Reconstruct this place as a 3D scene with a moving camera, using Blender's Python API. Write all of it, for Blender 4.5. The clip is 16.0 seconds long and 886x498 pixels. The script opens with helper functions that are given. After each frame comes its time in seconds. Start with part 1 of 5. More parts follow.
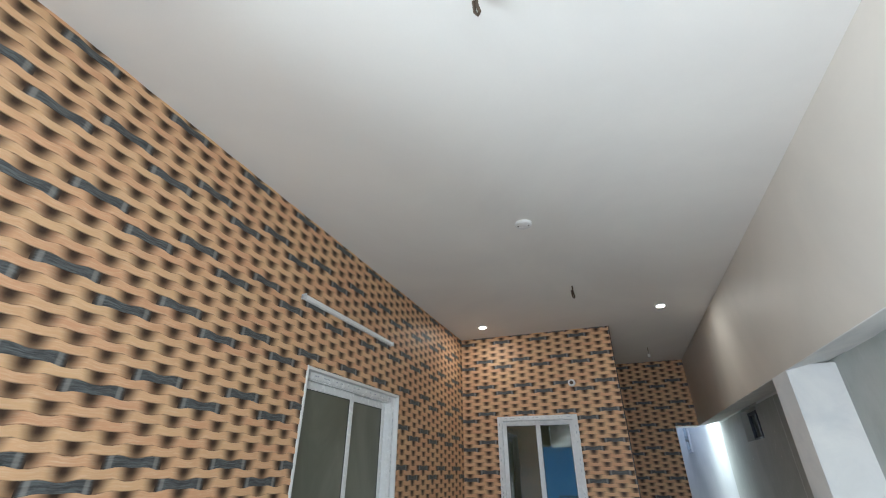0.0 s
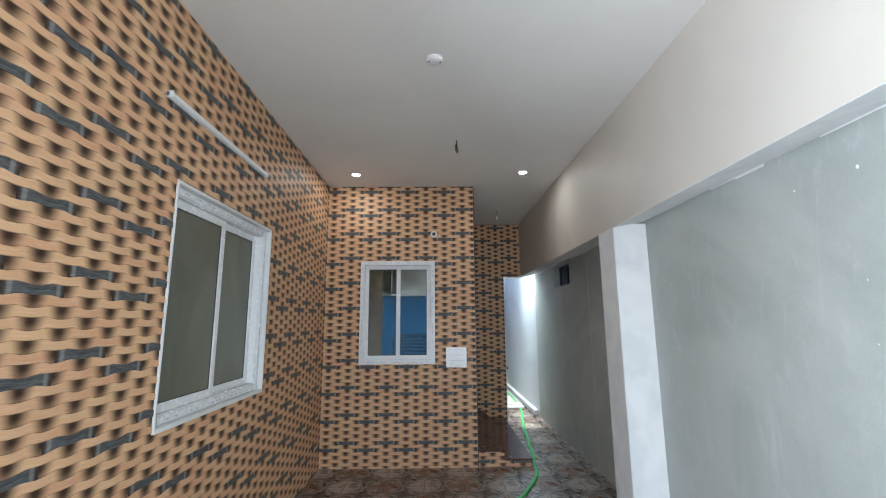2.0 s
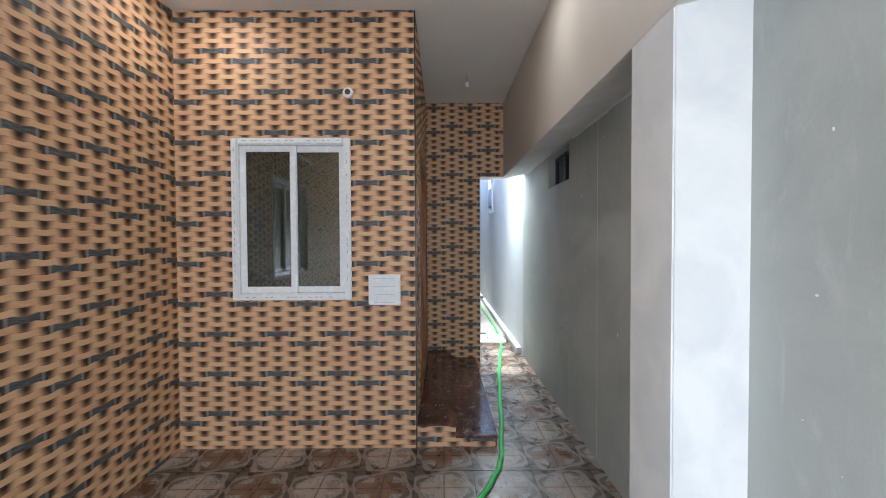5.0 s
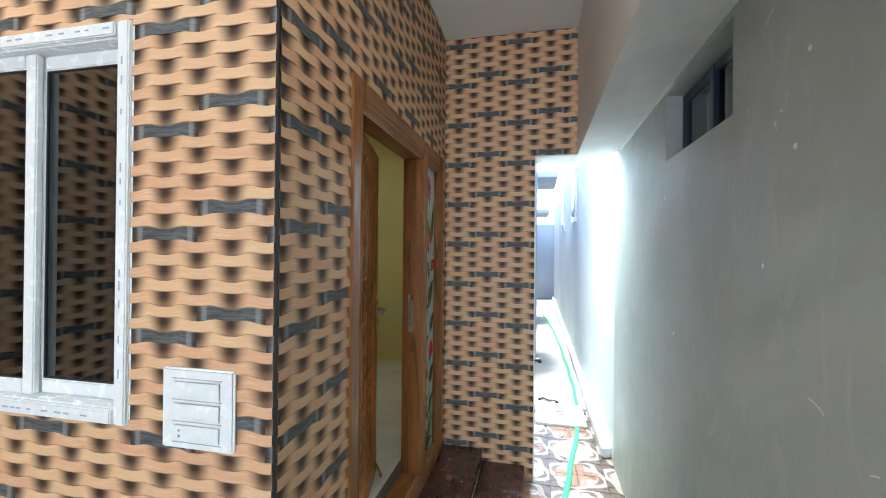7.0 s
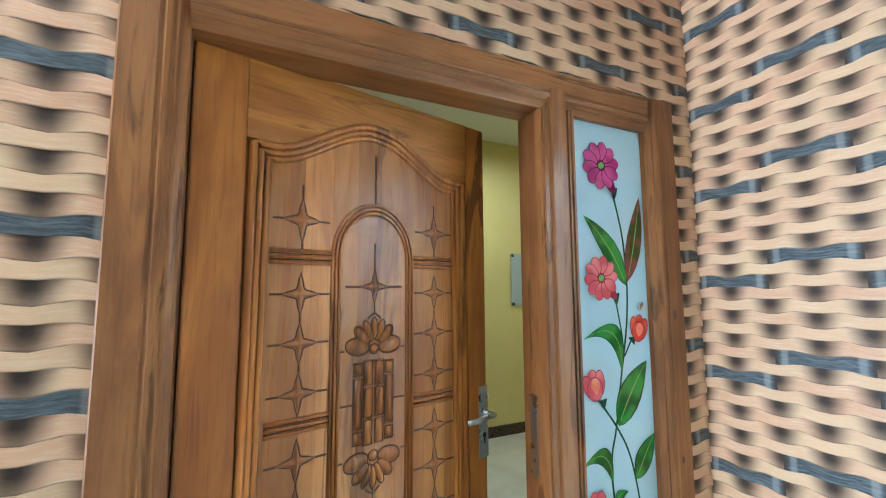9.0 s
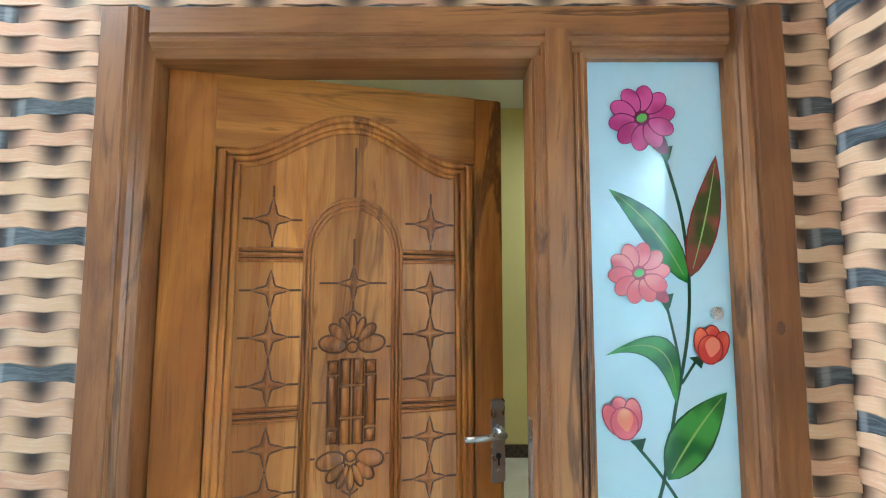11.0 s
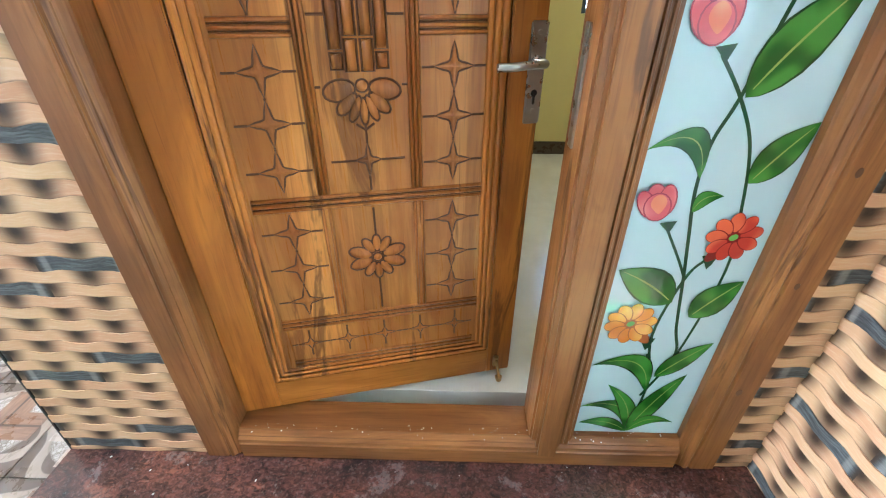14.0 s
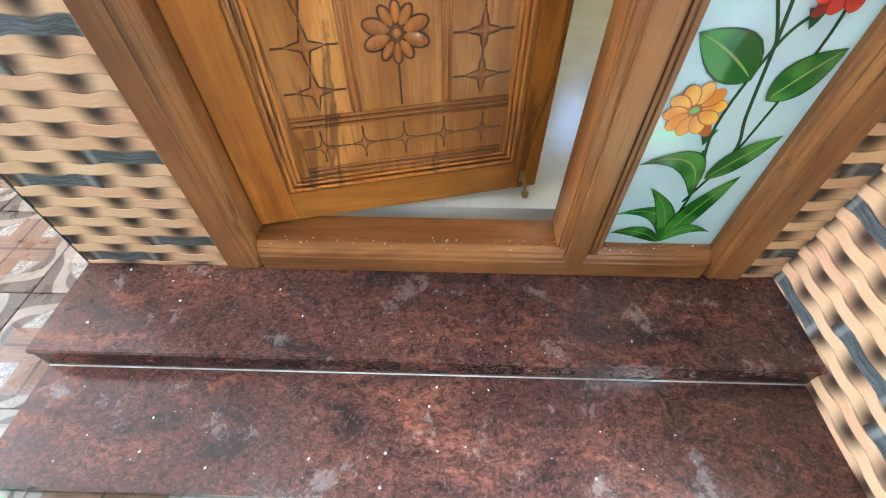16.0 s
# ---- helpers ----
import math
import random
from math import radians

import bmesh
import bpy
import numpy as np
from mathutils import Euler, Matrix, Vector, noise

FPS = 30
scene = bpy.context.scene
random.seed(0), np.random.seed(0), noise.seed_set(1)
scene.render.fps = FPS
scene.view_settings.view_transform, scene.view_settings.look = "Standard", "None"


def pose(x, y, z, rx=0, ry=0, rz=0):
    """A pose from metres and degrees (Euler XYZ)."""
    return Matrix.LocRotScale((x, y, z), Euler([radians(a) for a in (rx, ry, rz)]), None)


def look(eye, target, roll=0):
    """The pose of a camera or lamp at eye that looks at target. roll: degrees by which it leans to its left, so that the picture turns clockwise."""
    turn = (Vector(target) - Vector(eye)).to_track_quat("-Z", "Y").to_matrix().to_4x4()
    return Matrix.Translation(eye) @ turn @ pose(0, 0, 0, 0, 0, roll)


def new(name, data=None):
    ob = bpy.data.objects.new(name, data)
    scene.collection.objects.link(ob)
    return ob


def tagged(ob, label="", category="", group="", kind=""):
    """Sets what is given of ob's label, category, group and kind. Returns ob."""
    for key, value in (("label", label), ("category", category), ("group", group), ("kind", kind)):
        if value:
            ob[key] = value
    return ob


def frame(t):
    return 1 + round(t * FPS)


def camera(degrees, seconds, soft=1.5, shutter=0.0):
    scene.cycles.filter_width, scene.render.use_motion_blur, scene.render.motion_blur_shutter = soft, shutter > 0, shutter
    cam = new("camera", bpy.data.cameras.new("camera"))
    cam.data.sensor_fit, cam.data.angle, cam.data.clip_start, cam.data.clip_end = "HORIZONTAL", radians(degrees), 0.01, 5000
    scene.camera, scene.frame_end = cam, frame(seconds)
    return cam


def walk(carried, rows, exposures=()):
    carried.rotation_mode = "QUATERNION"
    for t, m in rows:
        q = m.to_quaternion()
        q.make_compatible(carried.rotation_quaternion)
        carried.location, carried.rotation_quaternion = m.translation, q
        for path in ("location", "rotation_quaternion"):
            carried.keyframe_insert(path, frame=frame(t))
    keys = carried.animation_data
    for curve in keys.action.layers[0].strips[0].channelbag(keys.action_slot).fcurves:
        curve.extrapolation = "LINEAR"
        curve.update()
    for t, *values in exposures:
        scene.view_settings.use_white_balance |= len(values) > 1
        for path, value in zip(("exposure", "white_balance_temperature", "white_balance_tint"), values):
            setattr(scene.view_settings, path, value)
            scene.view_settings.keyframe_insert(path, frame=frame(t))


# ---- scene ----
cam = camera(92.9, 16.0, 1.1)

# ---- camera ----
PATH = [
    (0, (1.223, 0.685, 1.747), (0.59, 2.336, 2.682), 0.1),
    (0.5, (0.946, 0.7, 1.734), (0.739, 2.464, 2.654), -0.6),
    (1, (0.866, 0.708, 1.701), (0.846, 2.538, 2.507), -0.8),
    (1.5, (0.871, 0.701, 1.655), (0.895, 2.615, 2.233), -0.6),
    (2, (0.874, 0.714, 1.59), (0.901, 2.686, 1.927), -0.4),
    (2.5, (0.843, 0.702, 1.586), (0.877, 2.697, 1.715), -0.6),
    (3, (0.859, 0.769, 1.569), (0.88, 2.768, 1.579), -0.5),
    (5.5, (1.678, 3.154, 1.549), (1.678, 5.153, 1.502), -0.1),
    (6, (1.809, 3.683, 1.568), (1.736, 5.682, 1.534), 0.3),
    (6.5, (1.917, 4.182, 1.61), (1.707, 6.171, 1.596), 0.4),
    (7, (1.998, 4.671, 1.625), (1.563, 6.623, 1.634), 0.5),
    (7.5, (2.128, 5.168, 1.609), (1.363, 7.015, 1.674), -0.8),
    (8, (2.171, 5.558, 1.608), (1.082, 7.232, 1.71), -0.3),
    (8.5, (2.189, 5.948, 1.641), (0.726, 7.305, 1.772), 0.1),
    (9, (2.243, 6.337, 1.65), (0.453, 7.208, 1.849), -0.3),
    (11.5, (2.232, 6.917, 1.665), (0.236, 6.83, 1.76), -0.2),
    (12, (2.213, 6.926, 1.647), (0.217, 6.842, 1.562), -0.6),
    (12.5, (2.179, 6.907, 1.601), (0.203, 6.835, 1.296), -0.6),
    (13, (2.136, 6.875, 1.565), (0.226, 6.837, 0.973), -0.9),
    (13.5, (2.107, 6.886, 1.496), (0.293, 6.812, 0.657), -0.9),
    (14, (2.089, 6.866, 1.405), (0.385, 6.82, 0.359), 0.1),
    (14.5, (2.071, 6.86, 1.314), (0.507, 6.818, 0.067), 0.1),
    (15, (2.072, 6.825, 1.248), (0.643, 6.775, -0.15), -0.1),
    (15.5, (2.096, 6.789, 1.204), (0.763, 6.743, -0.286), -0.3),
    (16, (2.107, 6.796, 1.195), (0.807, 6.76, -0.324), -0.0),
]
EXPOSURES = [(0.0, 3.1, 6150, 5), (1.5, 3.2, 5950, 5), (3.0, 3.45, 6100, 9), (5.5, 3.8, 6150, 9), (6.5, 4.3, 6000, 4), (7.0, 4.5, 5850, 2), (8.0, 5.05, 6150, 12), (8.5, 5.45, 6000, 14), (9.0, 5.95, 4900, -4), (11.5, 6.15, 5000, -3), (13.0, 6.25, 5400, 2), (16.0, 6.3, 5550, 3)]
walk(cam, [(t, look(eye, target, roll)) for t, eye, target, roll in PATH], EXPOSURES)

# ---- light ----
world = bpy.data.worlds.new("sky")
scene.world = world
world.use_nodes = True
wn = world.node_tree
sky = wn.nodes.new("ShaderNodeTexSky")
sky.sky_type = 'NISHITA'
sky.sun_disc = False
SUN_EL, SUN_AZ = radians(74), radians(-4)      # azimuth from +y towards +x
sky.sun_elevation, sky.sun_rotation = SUN_EL, SUN_AZ
wn.nodes["Background"].inputs[1].default_value = 0.06
wn.links.new(sky.outputs[0], wn.nodes["Background"].inputs[0])

sun = new("sun", bpy.data.lights.new("sun", 'SUN'))
sun.data.energy, sun.data.angle, sun.data.color = 0.55, radians(10), (1.0, 0.95, 0.88)
sun_dir = Vector((math.sin(SUN_AZ) * math.cos(SUN_EL), math.cos(SUN_AZ) * math.cos(SUN_EL), math.sin(SUN_EL)))
sun.matrix_world = look(sun_dir * 30, (0, 0, 0))


def area(name, m, sx, sy, watts, colour):
    ob = new(name, bpy.data.lights.new(name, 'AREA'))
    ob.data.shape, ob.data.size, ob.data.size_y = 'RECTANGLE', sx, sy
    ob.data.energy, ob.data.color = watts, colour
    ob.matrix_world = m
    return ob


Y_STREET = -1.33
area("side_opening_daylight", look((-1.4, -0.37, 1.15), (2.5, -0.37, 1.15)), 1.85, 2.2, 44, (0.86, 0.94, 1.0))
area("street_opening_daylight", look((1.5, Y_STREET, 0.85), (1.1, 6.0, 0.75)), 1.1, 1.4, 8, (0.98, 0.98, 1.0))
# lamp added out of view over the passage, in place of open sky
area("passage_sky_fill", look((2.22, 8.75, 2.95), (2.35, 6.6, 0.9)), 0.6, 0.6, 5.0, (0.92, 1.0, 0.97))
# added unseen lamp that brightens the hall; it has no fitting
area("hall_fill", look((-0.3, 8.3, 3.0), (-0.3, 8.3, 0)), 0.5, 0.5, 0.32, (1.0, 0.90, 0.70))

# ---- materials ----


class Nodes:
    """A short way to write node trees."""

    def __init__(self, name):
        self.m = bpy.data.materials.new(name)
        self.m.use_nodes = True
        self.t = self.m.node_tree
        self.b = self.t.nodes["Principled BSDF"]

    def n(self, kind, **kw):
        node = self.t.nodes.new(kind)
        for k, v in kw.items():
            if k == "operation":
                node.operation = v
            elif k == "blend":
                node.blend_type = v
            elif k == "attr":
                node.attribute_name = v
        return node

    def put(self, sock, v):
        if isinstance(v, bpy.types.NodeSocket):
            self.t.links.new(v, sock)
        elif isinstance(v, tuple) and len(v) == 3 and sock.type == 'RGBA':
            sock.default_value = (*v, 1)
        else:
            sock.default_value = v

    def math(self, op, a, b=0.0, c=0.0):
        node = self.n("ShaderNodeMath", operation=op)
        for s, v in zip(node.inputs, (a, b, c)):
            self.put(s, v)
        return node.outputs[0]

    def mix(self, f, a, b, blend='MIX'):
        node = self.t.nodes.new("ShaderNodeMix")
        node.data_type, node.blend_type = 'RGBA', blend
        self.put(node.inputs[0], f)
        self.put(node.inputs[6], a)
        self.put(node.inputs[7], b)
        return node.outputs[2]

    def ramp(self, v, lo, hi, a=0.0, b=1.0):
        node = self.t.nodes.new("ShaderNodeMapRange")
        node.interpolation_type = 'SMOOTHSTEP'
        for s, x in zip(node.inputs, (v, lo, hi, a, b)):
            self.put(s, x)
        return node.outputs[0]

    def coords(self, scale=(1, 1, 1), kind="Object"):
        tc = self.t.nodes.new("ShaderNodeTexCoord")
        mp = self.t.nodes.new("ShaderNodeMapping")
        mp.inputs["Scale"].default_value = scale
        self.t.links.new(tc.outputs[kind], mp.inputs[0])
        return mp.outputs[0]

    def noise(self, vec, scale, detail=4.0, rough=0.55, distort=0.0):
        node = self.t.nodes.new("ShaderNodeTexNoise")
        self.put(node.inputs["Vector"], vec)
        node.inputs["Scale"].default_value = scale
        node.inputs["Detail"].default_value = detail
        node.inputs["Roughness"].default_value = rough
        node.inputs["Distortion"].default_value = distort
        return node.outputs["Fac"]

    def bump(self, h, strength, dist):
        node = self.t.nodes.new("ShaderNodeBump")
        node.inputs["Strength"].default_value = strength
        node.inputs["Distance"].default_value = dist
        self.put(node.inputs["Height"], h)
        self.put(self.b.inputs["Normal"], node.outputs[0])

    def done(self, colour, rough=0.5, metal=0.0):
        self.put(self.b.inputs["Base Color"], colour)
        self.put(self.b.inputs["Roughness"], rough)
        self.b.inputs["Metallic"].default_value = metal
        return self.m


def painted(name, a, b, rough=0.7, scale=1.5, fine=60, bump=0.15, dist=0.002):
    """Paint or plaster: slow stains between two tones, fine grain and relief."""
    k = Nodes(name)
    v = k.coords()
    slow, grain = k.noise(v, scale, 5, 0.6, 0.6), k.noise(v, fine, 3)
    col = k.mix(k.ramp(slow, 0.3, 0.7), a, b)
    col = k.mix(k.math('MULTIPLY', grain, 0.12), col, tuple(x * 0.8 for x in a))
    k.bump(k.math('ADD', grain, k.math('MULTIPLY', slow, 2.0)), bump, dist)
    return k.done(col, k.ramp(slow, 0.2, 0.8, rough - 0.06, rough + 0.06))


def plain(name, colour, rough=0.4, metal=0.0):
    k = Nodes(name)
    v = k.coords()
    g = k.noise(v, 35, 4)
    col = k.mix(g, tuple(x * 0.88 for x in colour), tuple(min(1, x * 1.06) for x in colour))
    return k.done(col, k.ramp(g, 0.3, 0.7, rough * 0.85, min(1, rough * 1.15)), metal)


CEIL = painted("ceiling_paint", (0.78, 0.77, 0.75), (0.72, 0.71, 0.70), 0.8, 0.7, 90, 0.1)
WHITE = painted("white_wall_paint", (0.80, 0.79, 0.77), (0.72, 0.72, 0.71), 0.7, 1.2)
BEAM = painted("cream_beam_paint", (0.66, 0.61, 0.55), (0.60, 0.56, 0.51), 0.55, 0.9)
SOFFIT = painted("putty_white", (0.80, 0.80, 0.79), (0.68, 0.69, 0.70), 0.75, 3.5, 40, 0.3)
FAR = painted("outdoor_white_paint", (0.68, 0.69, 0.70), (0.58, 0.60, 0.62), 0.8, 0.8)
PVC = plain("upvc_white", (0.80, 0.81, 0.82), 0.25)
CREAM = painted("hall_yellow_paint", (0.72, 0.63, 0.27), (0.68, 0.58, 0.24), 0.6, 0.8)
SKIRT = plain("dark_skirting", (0.05, 0.03, 0.02), 0.3)
GROUT = painted("dark_tile_bed", (0.035, 0.027, 0.022), (0.06, 0.045, 0.035), 0.9, 6)
BLACK = plain("black_bead", (0.012, 0.012, 0.013), 0.35)
STEEL = plain("brushed_steel", (0.55, 0.54, 0.52), 0.3, 1.0)
IRON = plain("rusty_iron", (0.10, 0.07, 0.05), 0.6, 0.6)
BRASS = plain("brass", (0.45, 0.30, 0.12), 0.35, 1.0)
HOSE = plain("green_hose", (0.06, 0.60, 0.14), 0.45)
PIPE = plain("grey_pipe", (0.42, 0.47, 0.53), 0.5)
GATE = plain("gate_paint", (0.035, 0.05, 0.075), 0.4, 0.2)
SHEET = plain("blue_sheet_metal", (0.10, 0.32, 0.52), 0.5)
PRINT = plain("grey_print", (0.35, 0.38, 0.46), 0.6)
GASKET = plain("gasket", (0.02, 0.02, 0.022), 0.6)


def cement():
    k = Nodes("grey_cement_render")
    v = k.coords()
    slow = k.noise(v, 0.9, 6, 0.62, 0.8)
    swirl = k.noise(k.coords((1, 2.2, 0.7)), 3.0, 6, 0.65, 2.0)
    grain = k.noise(v, 90, 3)
    col = k.mix(k.ramp(slow, 0.3, 0.7), (0.34, 0.362, 0.345), (0.46, 0.48, 0.46))
    col = k.mix(k.math('MULTIPLY', k.ramp(swirl, 0.52, 0.78), 0.5), col, (0.57, 0.58, 0.57))
    col = k.mix(k.math('MULTIPLY', grain, 0.15), col, (0.18, 0.18, 0.18))
    k.bump(k.math('ADD', k.math('MULTIPLY', swirl, 3.0), grain), 0.25, 0.003)
    return k.done(col, k.ramp(swirl, 0.3, 0.7, 0.42, 0.62))


CEMENT = cement()


def woven():
    """Glazed tile printed as woven strips: dark brown where a strip dives under, some strips slate."""
    k = Nodes("woven_print_glaze")
    uv = k.n("ShaderNodeUVMap")
    uv.uv_map = "strip"
    sep = k.n("ShaderNodeSeparateXYZ")
    k.t.links.new(uv.outputs[0], sep.inputs[0])
    t, v = sep.outputs[0], sep.outputs[1]
    at = k.n("ShaderNodeAttribute", attr="tint")
    sc = k.n("ShaderNodeSeparateColor")
    k.t.links.new(at.outputs["Color"], sc.inputs[0])
    rnd, slate, seed = sc.outputs
    comb = k.n("ShaderNodeCombineXYZ")
    k.put(comb.inputs[0], k.math('ADD', k.math('MULTIPLY', t, 1.6), k.math('MULTIPLY', seed, 37.0)))
    k.put(comb.inputs[1], k.math('MULTIPLY', v, 3.0))
    k.put(comb.inputs[2], k.math('MULTIPLY', rnd, 19.0))
    grain = k.noise(comb.outputs[0], 2.2, 5, 0.65, 0.5)
    fine = k.noise(k.coords(), 160, 2)
    light = k.mix(rnd, (0.69, 0.44, 0.245), (0.64, 0.345, 0.20))
    light = k.mix(k.ramp(grain, 0.40, 0.85), light, (0.76, 0.54, 0.35))
    dark = k.mix(k.ramp(grain, 0.35, 0.7), (0.036, 0.044, 0.050), (0.13, 0.15, 0.16))
    e = k.math('ABSOLUTE', k.math('SUBTRACT', k.math('MULTIPLY', t, 2.0), 1.0))
    # soft-edged brown at the dips
    start = k.math('ADD', k.math('MULTIPLY', v, -0.10), 0.52)
    dip = k.ramp(e, start, 0.97)
    dip = k.math('MULTIPLY', dip, k.ramp(v, 0.0, 0.7, 0.72, 1.0))
    brown = k.mix(dip, light, (0.028, 0.014, 0.009))
    line = k.math('MULTIPLY', k.ramp(v, 0.10, 0.0), 0.6)
    brown = k.mix(line, brown, (0.09, 0.045, 0.025))
    # slate strips: a pale glint beside each end
    glint = k.math('MULTIPLY', k.ramp(e, 0.66, 0.74), k.ramp(e, 0.90, 0.80))
    sl = k.mix(k.math('MULTIPLY', glint, 0.30), dark, (0.50, 0.48, 0.45))
    sl = k.mix(k.ramp(e, 0.84, 0.98), sl, (0.03, 0.02, 0.016))
    col = k.mix(slate, brown, sl)
    col = k.mix(k.math('MULTIPLY', fine, 0.10), col, (0.35, 0.22, 0.13))
    k.b.inputs["Specular IOR Level"].default_value = 0.28
    return k.done(col, k.ramp(grain, 0.3, 0.7, 0.46, 0.58))


WOVEN = woven()


def wood(name, along, a, b, c, planks=0.0, rough=0.3):
    """Varnished teak; along: 0 or 2, the axis of its grain."""
    k = Nodes(name)
    s = [6, 6, 6]
    s[along] = 0.7
    v = k.coords(tuple(s))
    f = k.noise(v, 1.6, 5, 0.6, 1.2)
    s2 = [60, 60, 60]
    s2[along] = 2.5
    g = k.noise(k.coords(tuple(s2)), 2.0, 4, 0.6, 0.4)
    cloud = k.noise(k.coords(), 2.3, 3, 0.5, 0.5)
    col = k.mix(k.ramp(f, 0.32, 0.68), a, b)
    col = k.mix(k.math('MULTIPLY', k.math('MULTIPLY', k.ramp(f, 0.58, 0.66), k.ramp(f, 0.76, 0.66)), 0.75), col, c)
    col = k.mix(k.math('MULTIPLY', k.ramp(g, 0.48, 0.75), 0.38), col, c)
    col = k.mix(k.math('MULTIPLY', k.ramp(cloud, 0.45, 0.70), 0.42), col, tuple(x * 0.5 for x in a))
    if planks:
        sep = k.n("ShaderNodeSeparateXYZ")
        k.t.links.new(k.coords(), sep.inputs[0])
        cell = k.math('FLOOR', k.math('DIVIDE', sep.outputs[0], planks))
        wnz = k.t.nodes.new("ShaderNodeTexWhiteNoise")
        wnz.noise_dimensions = '1D'
        k.put(wnz.inputs["W"], cell)
        col = k.mix(k.math('MULTIPLY', wnz.outputs["Value"], 0.62), col, tuple(x * 0.45 for x in a))
    k.bump(g, 0.1, 0.0015)
    k.b.inputs["Specular IOR Level"].default_value = 0.35
    k.b.inputs["Coat Weight"].default_value = 0.12
    k.b.inputs["Coat Roughness"].default_value = 0.15
    return k.done(col, k.ramp(g, 0.3, 0.7, rough, rough + 0.15))


TEAK = ((0.34, 0.105, 0.013), (0.62, 0.222, 0.032), (0.072, 0.022, 0.006))
TEAK_V = wood("teak_upright", 2, *TEAK)
TEAK_H = wood("teak_rail", 0, (0.36, 0.122, 0.016), (0.60, 0.235, 0.040), (0.079, 0.025, 0.006))
TEAK_PANEL = wood("teak_panel", 2, (0.43, 0.140, 0.024), (0.76, 0.33, 0.078), (0.085, 0.024, 0.007), 0.072, 0.26)
TEAK_FRAME_V = wood("teak_frame_upright", 2, (0.205, 0.074, 0.020), (0.37, 0.150, 0.042), (0.058, 0.018, 0.005), 0, 0.32)
TEAK_FRAME_H = wood("teak_frame_rail", 1, (0.205, 0.074, 0.020), (0.37, 0.150, 0.042), (0.058, 0.018, 0.005), 0, 0.34)
# dark brown for the knots, and for the shade painted along carved grooves
TEAK_DARK = plain("groove_shade_and_knot", (0.105, 0.034, 0.010), 0.4)
TEAK_CARVE = wood("teak_carving", 2, (0.32, 0.098, 0.018), (0.50, 0.185, 0.038), (0.072, 0.022, 0.006), 0, 0.28)


def granite():
    k = Nodes("red_granite_polish")
    v = k.coords()
    big = k.noise(k.coords((1.6, 0.8, 1)), 4.0, 6, 0.68, 1.0)
    mid = k.noise(k.coords((1.3, 0.8, 1)), 48, 5, 0.75, 1.2)
    vo = k.t.nodes.new("ShaderNodeTexVoronoi")
    vo.inputs["Scale"].default_value = 190
    k.put(vo.inputs["Vector"], v)
    sepc = k.n("ShaderNodeSeparateColor")
    k.t.links.new(vo.outputs["Color"], sepc.inputs[0])
    col = k.mix(k.ramp(mid, 0.28, 0.72), (0.020, 0.013, 0.013), (0.125, 0.050, 0.042))
    col = k.mix(k.ramp(big, 0.48, 0.72), col, k.mix(k.ramp(mid, 0.35, 0.65), (0.06, 0.026, 0.02), (0.27, 0.098, 0.064)))
    col = k.mix(k.math('MULTIPLY', k.ramp(big, 0.47, 0.36), 0.8), col, (0.020, 0.016, 0.017))
    col = k.mix(k.math('MULTIPLY', k.ramp(sepc.outputs[0], 0.80, 0.95), 0.2), col, (0.23, 0.15, 0.13))
    vein = k.noise(k.coords((1.0, 3.2, 1)), 7.0, 6, 0.7, 1.6)
    col = k.mix(k.math('MULTIPLY', k.ramp(vein, 0.56, 0.70), 0.7), col, (0.016, 0.012, 0.013))
    dust = k.noise(v, 9, 7, 0.7, 0.2)
    col = k.mix(k.math('MULTIPLY', k.ramp(dust, 0.54, 0.8), 0.26), col, (0.42, 0.38, 0.37))
    return k.done(col, k.ramp(dust, 0.35, 0.75, 0.10, 0.34))


GRANITE = granite()


